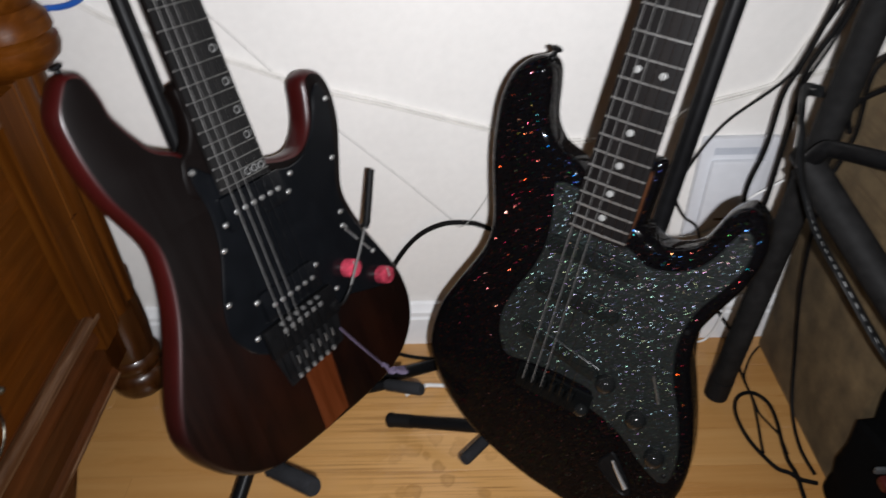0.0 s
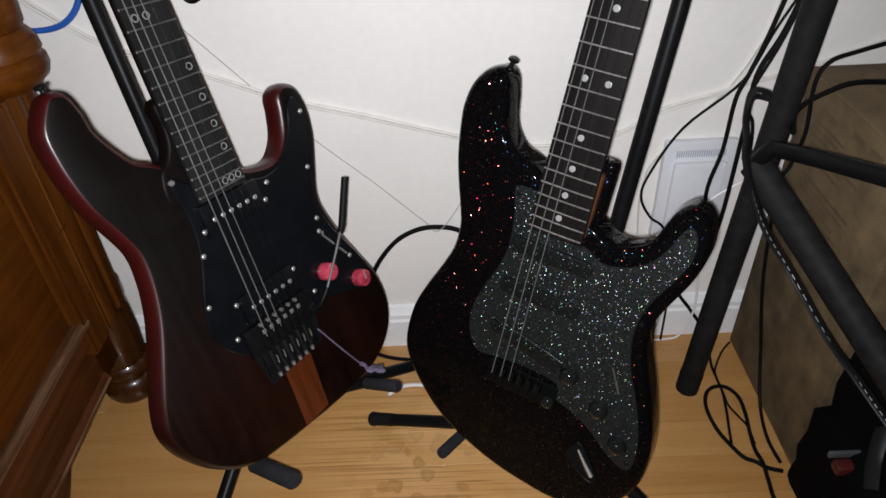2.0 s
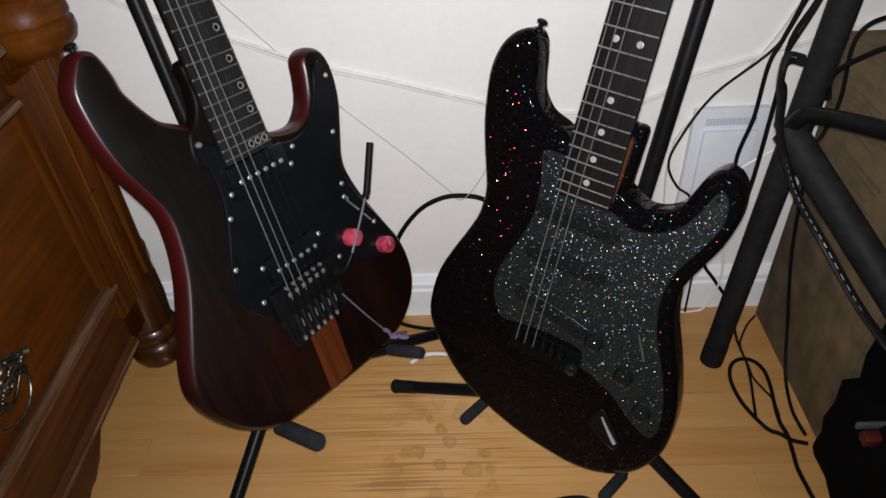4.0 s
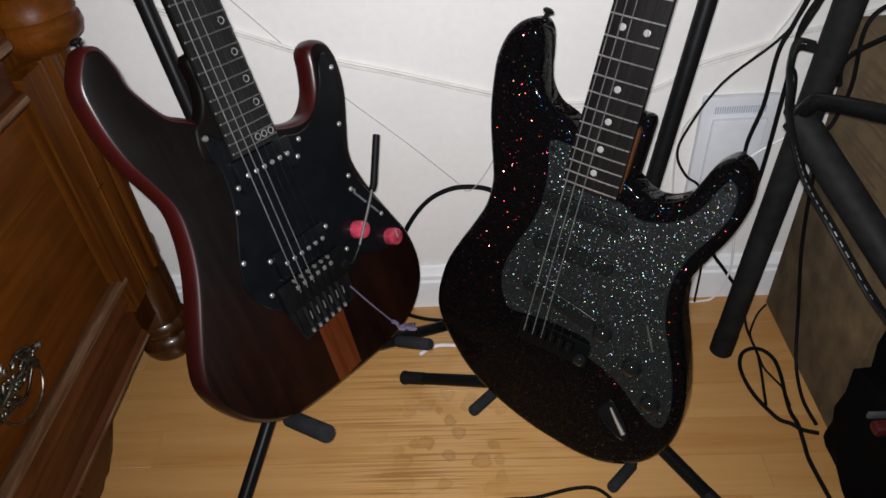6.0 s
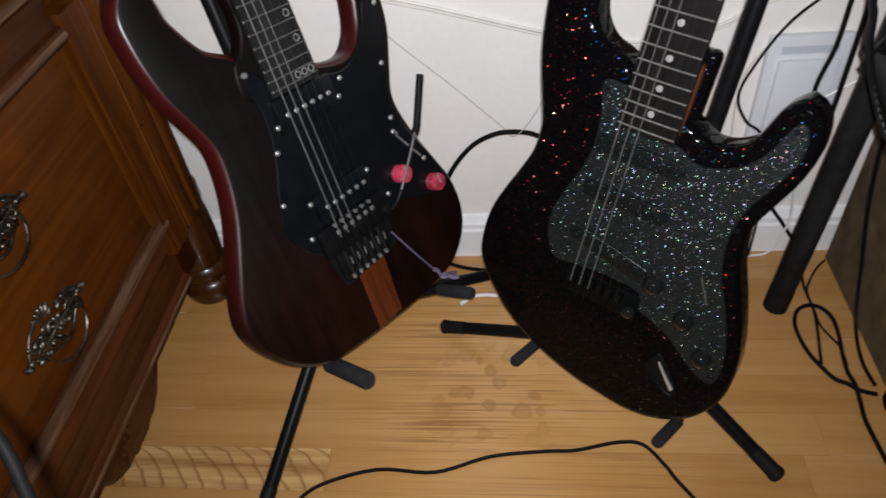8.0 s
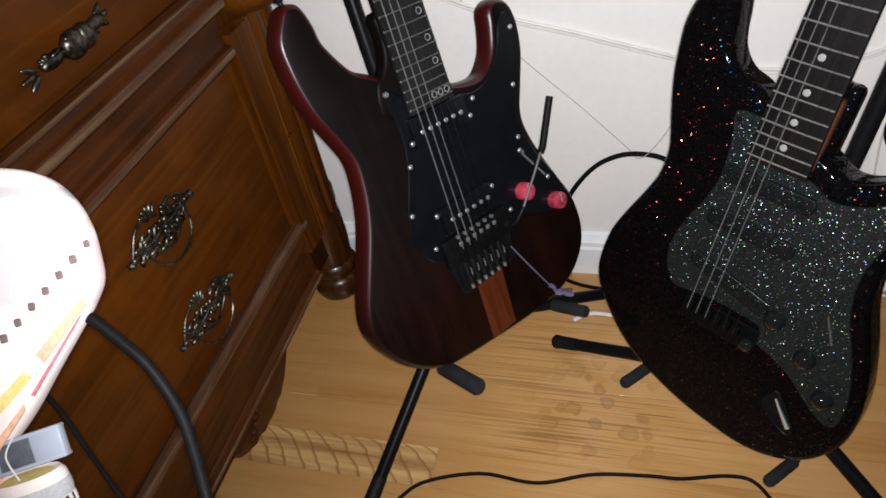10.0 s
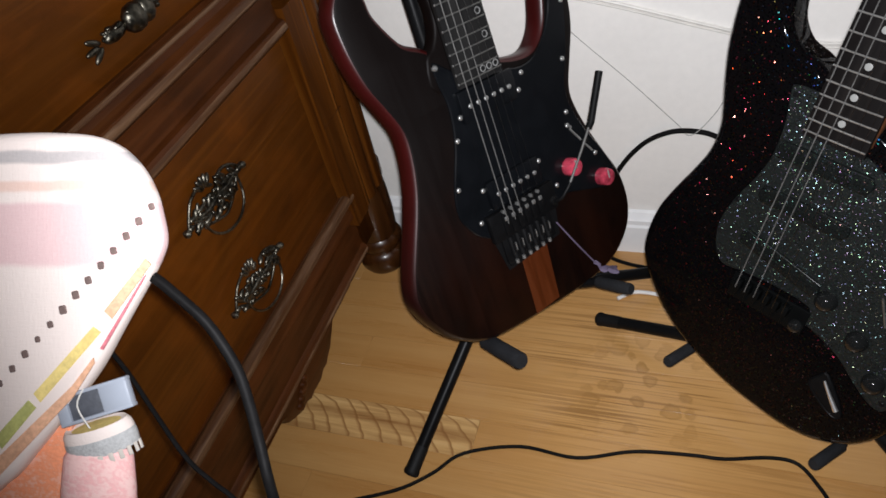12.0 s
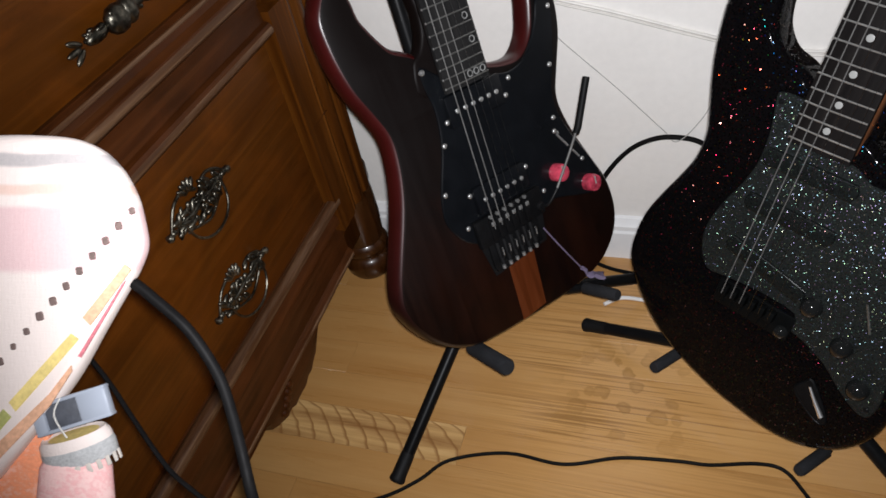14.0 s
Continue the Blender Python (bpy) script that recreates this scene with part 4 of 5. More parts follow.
# ---- dresser against the wall, its drawer fronts to the right ----
def dresser():
    X = -0.445
    d = thing("dresser", "old carved brown oak dresser with ornate brass ring pulls", "dresser", Matrix.Translation((-0.70, -0.6, 0.0)))
    inv = Matrix.Translation((0.70, 0.6, 0.0))

    def here(bm):
        bm.transform(inv)
        return bm

    y0, y1 = -1.25, -0.19
    part("carcass", here(box((-0.96, y0, 0.10), (X - 0.016, -0.072, 0.93), 0.004)), M_OAK_UP, d)
    part("post_joint", here(box((X + 0.0070, -0.183, 0.3448), (X + 0.0083, -0.131, 0.3456))), M_OAK_DK, d)
    part("top", here(box((-0.98, y0 - 0.02, 0.93), (X + 0.015, -0.06, 0.955), 0.006)), M_OAK, d)
    low = part("drawer", here(box((X - 0.018, y0 + 0.06, 0.236), (X - 0.002, y1 - 0.003, 0.476), 0.003)), M_OAK, d, "deep lower drawer front")
    upp = part("drawer", here(box((X - 0.018, y0 + 0.06, 0.566), (X - 0.002, y1 - 0.003, 0.80), 0.003)), M_OAK, d, "upper drawer front")

    def moulding(name, prof, a=y0, b=-0.185):
        out = bmesh.new()
        ends = [[out.verts.new((x, y, z)) for x, z in prof] for y in (a, b)]
        n = len(prof)
        for k in range(n):
            j = (k + 1) % n
            out.faces.new((ends[0][k], ends[1][k], ends[1][j], ends[0][j]))
        out.faces.new(ends[0])
        out.faces.new(ends[1][::-1])
        bmesh.ops.recalc_face_normals(out, faces=list(out.faces))
        return part(name, here(out), M_OAK_DK, d, angle=30)

    moulding("rail", [(X - 0.02, 0.476), (X + 0.002, 0.477), (X + 0.008, 0.482), (X + 0.010, 0.488), (X + 0.006, 0.494), (X, 0.496), (X - 0.002, 0.512), (X, 0.527),
                      (X + 0.006, 0.531), (X + 0.014, 0.536), (X + 0.018, 0.543), (X + 0.017, 0.550), (X + 0.010, 0.554), (X + 0.009, 0.560), (X, 0.566), (X - 0.02, 0.566)])
    moulding("base_rail", [(X - 0.03, 0.112), (X - 0.008, 0.112), (X - 0.001, 0.116), (X + 0.002, 0.122), (X - 0.001, 0.128), (X - 0.006, 0.132), (X - 0.007, 0.14), (X - 0.006, 0.184),
                           (X - 0.001, 0.187), (X + 0.004, 0.194), (X + 0.003, 0.204), (X - 0.001, 0.211), (X - 0.002, 0.220), (X - 0.006, 0.229), (X - 0.03, 0.234)], b=-0.17)
    for x, z, r, b in ((X + 0.0125, 0.5435, 0.0066, -0.187), (X + 0.0075, 0.5615, 0.0024, -0.187), (X + 0.0055, 0.4865, 0.0050, -0.187), (X + 0.0010, 0.2250, 0.0082, -0.172), (X - 0.0025, 0.1215, 0.0045, -0.172)):
        part("worn_bead", here(tube([(x, y0 + 0.003, z), (x, b, z)], r, 14, 1, False)), M_OAK_WORN, d, "worn rounded moulding bead")
    # scalloped apron
    out = bmesh.new()
    rows = []
    n = 90
    for k in range(n + 1):
        y = y0 + 0.05 + (-0.24 - y0 - 0.05) * k / n
        s = (y + 0.385) / 0.075
        low_z = 0.100 - 0.034 * max(0.0, 1 - s * s) ** 0.5 - 0.006 * abs(math.sin(s * 9)) * max(0.0, 1 - s * s)
        if y > -0.31:
            low_z = 0.109
        rows.append([out.verts.new((x, y, z)) for x, z in ((X - 0.026, 0.114), (X - 0.006, 0.114), (X - 0.003, 0.5 * (low_z + 0.114)), (X - 0.008, low_z), (X - 0.026, low_z))])
    for a, b in zip(rows, rows[1:]):
        for k in range(5):
            j = (k + 1) % 5
            out.faces.new((a[k], b[k], b[j], a[j]))
    out.faces.new(rows[0])
    out.faces.new(rows[-1][::-1])
    bmesh.ops.recalc_face_normals(out, faces=list(out.faces))
    apron = part("apron", here(out), M_OAK_DK, d, "scalloped carved apron board")
    for k in range(5):
        part("carved_bead", here(lathe([(0.001, -0.004), (0.006, 0.0), (0.005, 0.004), (0.001, 0.006)], 10, m=Matrix.Translation((X - 0.004, -0.40 - 0.007 * k, 0.108 - 0.006 * k)) @ Matrix.Rotation(radians(90), 4, "Y"))), M_OAK_DK, apron)
    # fluted corner post
    post = bmesh.new()
    prof = []
    wy0, wy1 = -0.183, -0.070
    for k in range(33):
        s = k / 32
        y = wy0 + (wy1 - wy0) * s
        groove = 0.006 * (abs(math.sin(s * math.pi * 4)) ** 0.6) if 0.38 < s < 0.99 else 0.0
        prof.append((X + 0.004 + (0.004 if s < 0.36 else -0.004 + groove), y))
    prof += [(X - 0.06, wy1), (X - 0.06, wy0)]
    rows = [[post.verts.new((x, y, z)) for x, y in prof] for z in (0.178, 0.505)]
    for k in range(len(prof)):
        j = (k + 1) % len(prof)
        post.faces.new((rows[0][k], rows[0][j], rows[1][j], rows[1][k]))
    post.faces.new(rows[0])
    post.faces.new(rows[1][::-1])
    bmesh.ops.recalc_face_normals(post, faces=list(post.faces))
    pst = part("post", here(post), M_OAK_UP, d, "fluted corner post", angle=50)
    part("capital", here(lathe([(0.034, -0.004), (0.037, 0.0), (0.0445, 0.006), (0.048, 0.016), (0.0475, 0.024), (0.0445, 0.027), (0.0445, 0.031), (0.0465, 0.034), (0.045, 0.046), (0.039, 0.054), (0.036, 0.058), (0.039, 0.062), (0.040, 0.075), (0.043, 0.12), (0.045, 0.2), (0.04, 0.30), (0.045, 0.33), (0.05, 0.36), (0.05, 0.42)], 28,
         m=Matrix.Translation((X - 0.010, -0.095, 0.508)))), M_OAK, pst, "turned column with rings")
    part("foot", here(lathe([(0.020, 0.0), (0.040, 0.003), (0.045, 0.012), (0.046, 0.026), (0.042, 0.038), (0.036, 0.042), (0.036, 0.047), (0.042, 0.051), (0.0445, 0.059), (0.041, 0.067), (0.037, 0.071), (0.0395, 0.080), (0.042, 0.115), (0.041, 0.160), (0.039, 0.178), (0.042, 0.183), (0.042, 0.206)], 32,
         m=Matrix.Translation((X - 0.034, -0.080, 0.0)) @ Matrix.Diagonal((0.9, 0.9, 1, 1)))), M_OAK_FOOT, d, "turned bun foot")
    for y in (-1.2,):
        part("foot", here(lathe([(0.020, 0.0), (0.036, 0.004), (0.045, 0.045), (0.033, 0.076), (0.045, 0.1), (0.045, 0.12)], 24, m=Matrix.Translation((X - 0.05, y, 0.0)))), M_OAK_UP, d)
        part("foot", here(lathe([(0.020, 0.0), (0.036, 0.004), (0.045, 0.045), (0.033, 0.076), (0.045, 0.1), (0.045, 0.12)], 24, m=Matrix.Translation((-0.90, y, 0.0)))), M_OAK_UP, d)

    def blob(bm, s, t, c, ls, lt, lc, turn=0.0):
        """A rounded lump on the drawer front: s along it, t up, c out."""
        place = Matrix.Translation((X + c, s, t)) @ Matrix.Rotation(turn, 4, "X") @ Matrix.Diagonal((lc, ls, lt, 1))
        bmesh.ops.create_icosphere(bm, subdivisions=2, radius=1.0, matrix=place)

    def pull(parent, y, z, seed):
        """Cast brass plate of scrolls, leaves and a shell, with a hanging bail."""
        rn = random.Random(seed)
        bm = bmesh.new()
        P = lambda s, t, c=0.004: (X + c, y + s * 0.050, z + t * 0.025)
        tube([P(-0.98, 0.0), P(-0.86, 0.35), P(-0.62, 0.82), P(-0.30, 1.0), P(-0.12, 0.86)], 0.0017, 8, 5, bm=bm)
        tube([P(0.98, 0.0), P(0.80, 0.42), P(0.52, 0.70), P(0.26, 0.62)], 0.0024, 8, 5, bm=bm, taper=0.0016)
        tube([P(-0.80, -0.05), P(-0.50, -0.55), P(-0.16, -0.86), P(0.10, -0.98), P(0.36, -0.80), P(0.66, -0.40), P(0.86, -0.04)], 0.0016, 8, 5, bm=bm)
        tube([P(-0.72, 0.10), P(-0.38, -0.05, 0.006), P(0.0, 0.12, 0.008), P(0.40, 0.0, 0.006), P(0.78, 0.05)], 0.0026, 8, 5, bm=bm)
        for side in (-1, 1):
            loop = [P(side * (0.46 + 0.17 * math.cos(a) * (1 - a / 9)), -0.16 + 0.42 * math.sin(a) * (1 - a / 9), 0.005) for a in [k * 0.55 for k in range(13)]]
            tube(loop, 0.0014, 8, 2, bm=bm)
            blob(bm, y + side * 0.046, z, 0.004, 0.0046, 0.0036, 0.0034)
        shell, rosette = bmesh.new(), bmesh.new()
        for k in range(5):
            a = (k - 2) * 0.38
            blob(shell, y - 0.008 + 0.011 * math.sin(a), z + 0.017 + 0.009 * math.cos(a), 0.0050, 0.0027, 0.0075, 0.0030, -a)
        for k in range(7):
            a = 2 * math.pi * k / 7
            blob(rosette, y + 0.002 + 0.0068 * math.cos(a), z + 0.001 + 0.0068 * math.sin(a), 0.0062, 0.0042, 0.0026, 0.0026, a)
        blob(rosette, y + 0.002, z + 0.001, 0.009, 0.0034, 0.0034, 0.0030)
        for k in range(52):
            s = rn.uniform(-0.78, 0.80)
            t = rn.uniform(-0.85, 0.85) * (1 - 0.75 * abs(s))
            blob(bm, y + s * 0.05, z + t * 0.025, rn.uniform(0.0025, 0.0060), rn.uniform(0.0045, 0.0085), rn.uniform(0.0022, 0.0038), rn.uniform(0.0020, 0.0036), rn.uniform(-1.3, 1.3))
        part("pull_plate", here(bm), M_BRASS, parent, "tarnished openwork brass pull plate", angle=60)
        part("shell", here(shell), M_BRASS, parent, "ribbed brass shell ornament", angle=60)
        part("rosette", here(rosette), M_BRASS, parent, "small brass rosette", angle=60)
        for e in (-1, 1):
            part("finial", here(lathe([(0.0015, -0.004), (0.0044, 0.0), (0.0040, 0.003), (0.0015, 0.0052)], 12, m=Matrix.Translation((X + 0.004, y + e * 0.0535, z)) @ Matrix.Rotation(radians(90), 4, "Y"))), M_BRASS, parent)
        bail = [(X + 0.010 + 0.004 * math.sin(a), y + 0.034 * math.cos(a), z - 0.034 * math.sin(a) ** 0.8) for a in [math.pi * k / 20 for k in range(21)]]
        bail = [(X + 0.002, bail[0][1], bail[0][2])] + bail + [(X + 0.002, bail[-1][1], bail[-1][2])]
        part("bail", here(tube(bail, 0.0014, 8, 1, False)), M_BRASS, parent, "drooping brass bail handle")

    def leaf_knob(parent, y, z):
        """Smooth cast leaf with a swollen middle, on its own drawer."""
        bm = bmesh.new()
        for s, c, ls, lt, lc in ((0.006, 0.008, 0.015, 0.0125, 0.008), (0.019, 0.009, 0.010, 0.0115, 0.008), (-0.018, 0.005, 0.015, 0.0060, 0.005), (0.038, 0.005, 0.015, 0.0060, 0.005)):
            blob(bm, y + s, z + 0.06 * s, c, ls, lt, lc, 0.06)
        rn = random.Random(21)
        for k in range(26):
            s = rn.uniform(-0.030, 0.040)
            blob(bm, y + s, z + rn.uniform(-0.009, 0.009) * (1 - abs(s - 0.006) / 0.05), rn.uniform(0.004, 0.014) * (1 - abs(s - 0.008) / 0.06), rn.uniform(0.003, 0.006), rn.uniform(0.0018, 0.003), rn.uniform(0.002, 0.004), rn.uniform(-1.2, 1.2))
        for e in (-1, 1):
            for k in range(3):
                blob(bm, y + e * (0.046 + 0.004 * (k == 1)) + 0.004, z + (k - 1) * 0.0055 + e * 0.003, 0.003, 0.0085, 0.0028, 0.0022, e * (k - 1) * 0.5)
        part("pull_plate", here(bm), M_BRASS, parent, "tarnished cast leaf-shaped brass pull", angle=60)

    pull(low, -0.397, 0.412, 5)
    pull(low, -0.397, 0.294, 9)
    leaf_knob(upp, -0.392, 0.598)
    return d


dresser()


# ---- wall box, cardboard box, keyboard stand, bag, at the right ----
def wall_box():
    w = thing("wall_box", "white plastic network box on the wall, with a raised frame", "network box", Matrix.Translation((0.353, 0, 0.27)))
    inv = Matrix.Translation((-0.353, 0, -0.27))

    def here(bm):
        bm.transform(inv)
        return bm

    part("back_plate", here(box((0.3045, -0.012, 0.175), (0.4015, 0.0, 0.352), 0.004)), M_PLATE, w)
    part("cover", here(box((0.3175, -0.022, 0.185), (0.389, -0.012, 0.324), 0.005)), M_PLATE, w, "smooth white cover")
    slot = mesh_of("vent_slot", box((-0.0007, -0.0004, -0.005), (0.0007, 0.0004, 0.005), 0.0), M_GREYPL)
    for k in range(22):
        share("vent_slot", slot, w, inv @ Matrix.Translation((0.3215 + 0.003 * k, -0.0122, 0.334)))
    part("printed_bar", here(box((0.337, -0.0226, 0.2335), (0.372, -0.0222, 0.2370))), M_PRINT, w)


wall_box()


def cardboard_box():
    c = thing("cardboard_box", "worn brown cardboard box with faded printed lines, standing against the wall", "box", Matrix.Translation((0.62, -0.15, 0)))
    inv = Matrix.Translation((-0.62, 0.15, 0))

    def here(bm):
        bm.transform(inv)
        return bm

    part("carton", here(box((0.455, -0.268, 0.0), (0.80, -0.03, 0.455), 0.003)), M_CARD, c)
    part("flap", here(box((0.453, -0.272, 0.452), (0.80, -0.028, 0.457), 0.0015)), M_CARD, c)
    part("tape", here(box((0.456, -0.2695, 0.02), (0.50, -0.268, 0.44))), M_CARD, c)
    rnd = random.Random(4)
    for k in range(20):
        z = 0.41 - k * 0.0085
        y0 = -0.075 - rnd.uniform(0, 0.004)
        if k in (6, 7):
            continue
        part("printed_bar", here(box((0.4545, y0 - rnd.uniform(0.06, 0.12), z - 0.0016), (0.455, y0, z + 0.0016))), M_PRINT, c)
    for y, z, a in ((-0.085, 0.425, 0.03), (-0.15, 0.432, 0.022), (-0.185, 0.432, 0.025)):
        part("printed_bar", here(box((0.4543, y - a, z - 0.004), (0.4549, y, z + 0.0035))), M_PRINT, c)


cardboard_box()


def keyboard_stand():
    k = thing("keyboard_stand", "black steel cross-leg keyboard stand with rubber-capped tubes", "keyboard stand", Matrix.Translation((0.45, -0.16, 0)))
    inv = Matrix.Translation((-0.45, 0.16, 0))

    def here(bm):
        bm.transform(inv)
        return bm

    a, b = Vector((0.352, -0.141, 0.022)), Vector((0.397, -0.141, 0.9))
    leg = part("leg", here(tube([a, b], 0.0152, 20, 1, False)), M_GREYTUBE, k)
    part("end_cap", here(tube([a - (b - a).normalized() * 0.004, a + (b - a).normalized() * 0.03], 0.0160, 20, 1, False)), M_RUBBER, leg)
    c, e = Vector((0.3440, -0.174, 0.4150)), Vector((0.6260, -0.70, 0.022))
    leg2 = part("leg", here(tube([c, e], 0.0165, 20, 1, False)), M_GREYTUBE, k)
    part("end_cap", here(tube([e, e + (c - e).normalized() * 0.04], 0.0195, 20, 1, False)), M_RUBBER, leg2)
    part("pivot_bolt", here(tube([(0.362, -0.12, 0.392), (0.362, -0.205, 0.392)], 0.008, 14, 1, False)), M_BLACKMETAL, k)
    part("brace", here(tube([(0.344, -0.180, 0.4230), (0.3466, -0.19, 0.4403), (0.3524, -0.2, 0.4457), (0.3607, -0.25, 0.4652), (0.3757, -0.3, 0.4808), (0.40, -0.375, 0.503), (0.47, -0.60, 0.57)], 0.0085, 12, 5)), M_BLACKMETAL, k)


keyboard_stand()

bag = thing("equipment_bag", "soft black equipment bag on the floor beside the carton", "bag", Matrix.Translation((0.6, -0.42, 0)))
bm = box((0.432, -0.455, 0.0), (0.85, -0.275, 0.155), 0.02, seg=3)
bm = box((0.456, -0.345, 0.0), (0.86, -0.2735, 0.262), 0.015, bm, seg=2)
bmesh.ops.subdivide_edges(bm, edges=list(bm.edges), cuts=3, use_grid_fill=True)
for v in bm.verts:
    v.co += Vector((noise.noise(v.co * 14), noise.noise(v.co * 14 + Vector((5, 0, 0))), noise.noise(v.co * 14 + Vector((0, 7, 0))))) * 0.014
    v.co.z = max(v.co.z, 0.001)
bm.transform(Matrix.Translation((-0.6, 0.42, 0)))
part("bag_body", bm, M_BAG, bag)
bm = tube([(0.44, -0.40, 0.155), (0.455, -0.37, 0.170), (0.47, -0.35, 0.20), (0.50, -0.35, 0.24), (0.56, -0.35, 0.255)], 0.008, 8, 5, flat=0.25)
bm.transform(Matrix.Translation((-0.6, 0.42, 0)))
part("carry_strap", bm, M_STRAP, bag, "black webbing carry strap")
bm = box((0.421, -0.374, 0.139), (0.452, -0.358, 0.152), 0.004)
bm.transform(Matrix.Translation((-0.6, 0.42, 0)))
part("zip_pull", bm, M_REDPL, bag, "red plastic tab")
bm = box((0.417, -0.358, 0.150), (0.453, -0.353, 0.159), 0.002)
bm.transform(Matrix.Translation((-0.6, 0.42, 0)))
part("label_tab", bm, M_DULLTAB, bag, "pale grey tab")


# ---- woven bag beside the dresser, its flap hanging over ----
def woven_bag():
    m = Matrix(((0.943, 0.322, -0.085, -0.2690), (0.286, -0.657, 0.697, -0.6385), (-0.171, -0.682, 0.712, 0.6085), (0, 0, 0, 1)))
    right = Vector((0.943, 0.286, -0.171)).normalized()
    up = Vector((-0.085, 0.697, 0.712))
    up = (up - right * up.dot(right)).normalized()
    away = up.cross(right)
    m = Matrix((right, away, up)).transposed().to_4x4()
    m.translation = (-0.2708, -0.6420, 0.6035)
    s = 0.00027
    base = Matrix.Translation((-0.37, -0.84, 0.0))
    g = thing("woven_bag", "cream woven bag with pink stripes and a grey buckle", "bag", base)
    inv = base.inverted()

    def here(bm, local=True):
        if local:
            bm.transform(m)
        bm.transform(inv)
        return bm

    def q(x, y):
        return ((x - 130) * s, (400 - y) * s)

    body = box((-0.435, -0.93, 0.0), (-0.315, -0.745, 0.60), 0.02, seg=3)
    part("bag_body", here(body, False), M_CLOTH, g)
    part("shoulder", here(tube([(-0.375, -0.82, 0.56), (-0.365, -0.74, 0.615), (-0.345, -0.69, 0.61)], 0.045, 14, 5, flat=0.35), False), M_CLOTH, g)
    edge = [(-170, 222), (-60, 206), (0, 202), (60, 202), (130, 208), (178, 228), (214, 264), (238, 308), (250, 350), (258, 400), (246, 440), (226, 478), (182, 556), (140, 632), (100, 688), (60, 738), (20, 788), (-40, 850), (-170, 900)]
    flap = part("flap", slab([q(*e) for e in edge], -0.006, 0.010, round_rim(0.006, 4), steps=4), M_CLOTH, g, "cream striped woven flap with a rounded corner")
    flap.matrix_basis = inv @ m
    rnd = random.Random(3)
    for k in range(13):
        t = k / 12
        x, y = -32 + (244 - -32) * t, 658 + (340 - 658) * t
        a = 7.0 + rnd.uniform(-1.2, 1.0)
        c = q(x, y)
        sq = box((-a * s * 0.85, -0.0068, -a * s), (a * s * 0.85, -0.0058, a * s), 0.0006, seg=1)
        sq.transform(Matrix.Translation((c[0], 0, c[1])) @ Matrix.Rotation(radians(-12 + rnd.uniform(-6, 6)), 4, "Y"))
        part("stitch", sq, M_STITCH, flap)
    for pts, mat, nm in (([(30, 676), (138, 556), (152, 566), (42, 692)], M_YELLOW, "yellow woven band"), ([(-40, 755), (20, 688), (34, 702), (-28, 776)], M_GREENBAND, "green woven band"), ([(158, 528), (232, 434), (243, 444), (172, 542)], M_ORANGECL, "orange woven band"),
                         ([(-60, 815), (100, 662), (138, 612), (140, 622), (102, 682), (-50, 842)], M_ORANGECL, "orange woven hem"), ([(150, 596), (228, 468), (234, 462), (228, 474), (156, 598)], M_PINKBAND, "pink woven hem")):
        part("woven_band", slab([q(*e) for e in pts], -0.0066, -0.0056, [(0.0, 0.0)], steps=1), mat, flap, nm)
    part("gusset", here(slab([q(*e) for e in [(92, 690), (78, 735), (72, 800), (70, 900), (-60, 980), (-170, 980), (-170, 860), (0, 780)]], 0.004, 0.012, [(0.001, 0.0), (0.0, 0.001)], steps=3)), M_GUSSET, g, "orange-red woven side of the bag")
    # slide buckle on its webbing
    bk = Matrix.Translation((*[q(134, 694)[0]], -0.002, q(134, 694)[1])) @ Matrix.Rotation(radians(-17), 4, "Y")
    bm = box((-0.0185, -0.003, -0.0076), (-0.0125, 0.003, 0.0076), 0.001)
    box((0.0035, -0.003, -0.0076), (0.0185, 0.003, 0.0076), 0.0016, bm)
    box((-0.0185, -0.003, -0.0078), (0.0185, 0.003, -0.0058), 0.0008, bm)
    box((-0.0185, -0.003, 0.0058), (0.0185, 0.003, 0.0078), 0.0008, bm)
    bm.transform(bk)
    buckle = part("buckle", here(bm), M_GREYPL, g, "pale grey plastic slide buckle")
    bm = box((-0.0126, -0.0015, -0.006), (0.0036, 0.002, 0.006), 0.0005)
    bm.transform(bk)
    part("webbing", here(bm), M_DKGREY, buckle, "dark grey webbing strap")
    part("wire", here(tube([(q(118, 668)[0], -0.0055, q(118, 668)[1]), (q(108, 700)[0], -0.006, q(108, 700)[1]), (q(130, 740)[0], -0.0055, q(130, 740)[1])], 0.0004, 6, 4)), M_CLEAR, buckle)
    # small pouch below
    pm = Matrix.Translation((q(126, 748)[0], 0.004, q(126, 748)[1])) @ Matrix.Rotation(radians(-14), 4, "Y") @ Matrix.Rotation(radians(12), 4, "X") @ Matrix.Diagonal((1, 0.62, 1, 1))
    up_pm = Matrix.Translation((q(128, 748)[0], 0.004, q(128, 748)[1])) @ Matrix.Diagonal((1, 0.55, 1, 1))
    rim = lathe([(0.012, 0.001), (0.0155, 0.0025), (0.0172, 0.0), (0.0176, -0.003)], 24, m=pm)
    pouch = part("pouch", here(lathe([(0.0150, -0.010), (0.0172, -0.014), (0.0186, -0.03), (0.020, -0.09)], 24, m=up_pm)), M_REDCLOTH, g, "small red woven pouch with a fringed top")
    part("rim", here(rim), M_CLOTH, pouch, "cream rolled rim")
    part("lining", here(lathe([(0.0125, 0.0018), (0.004, 0.0022)], 20, m=pm)), M_YELLOW, pouch)
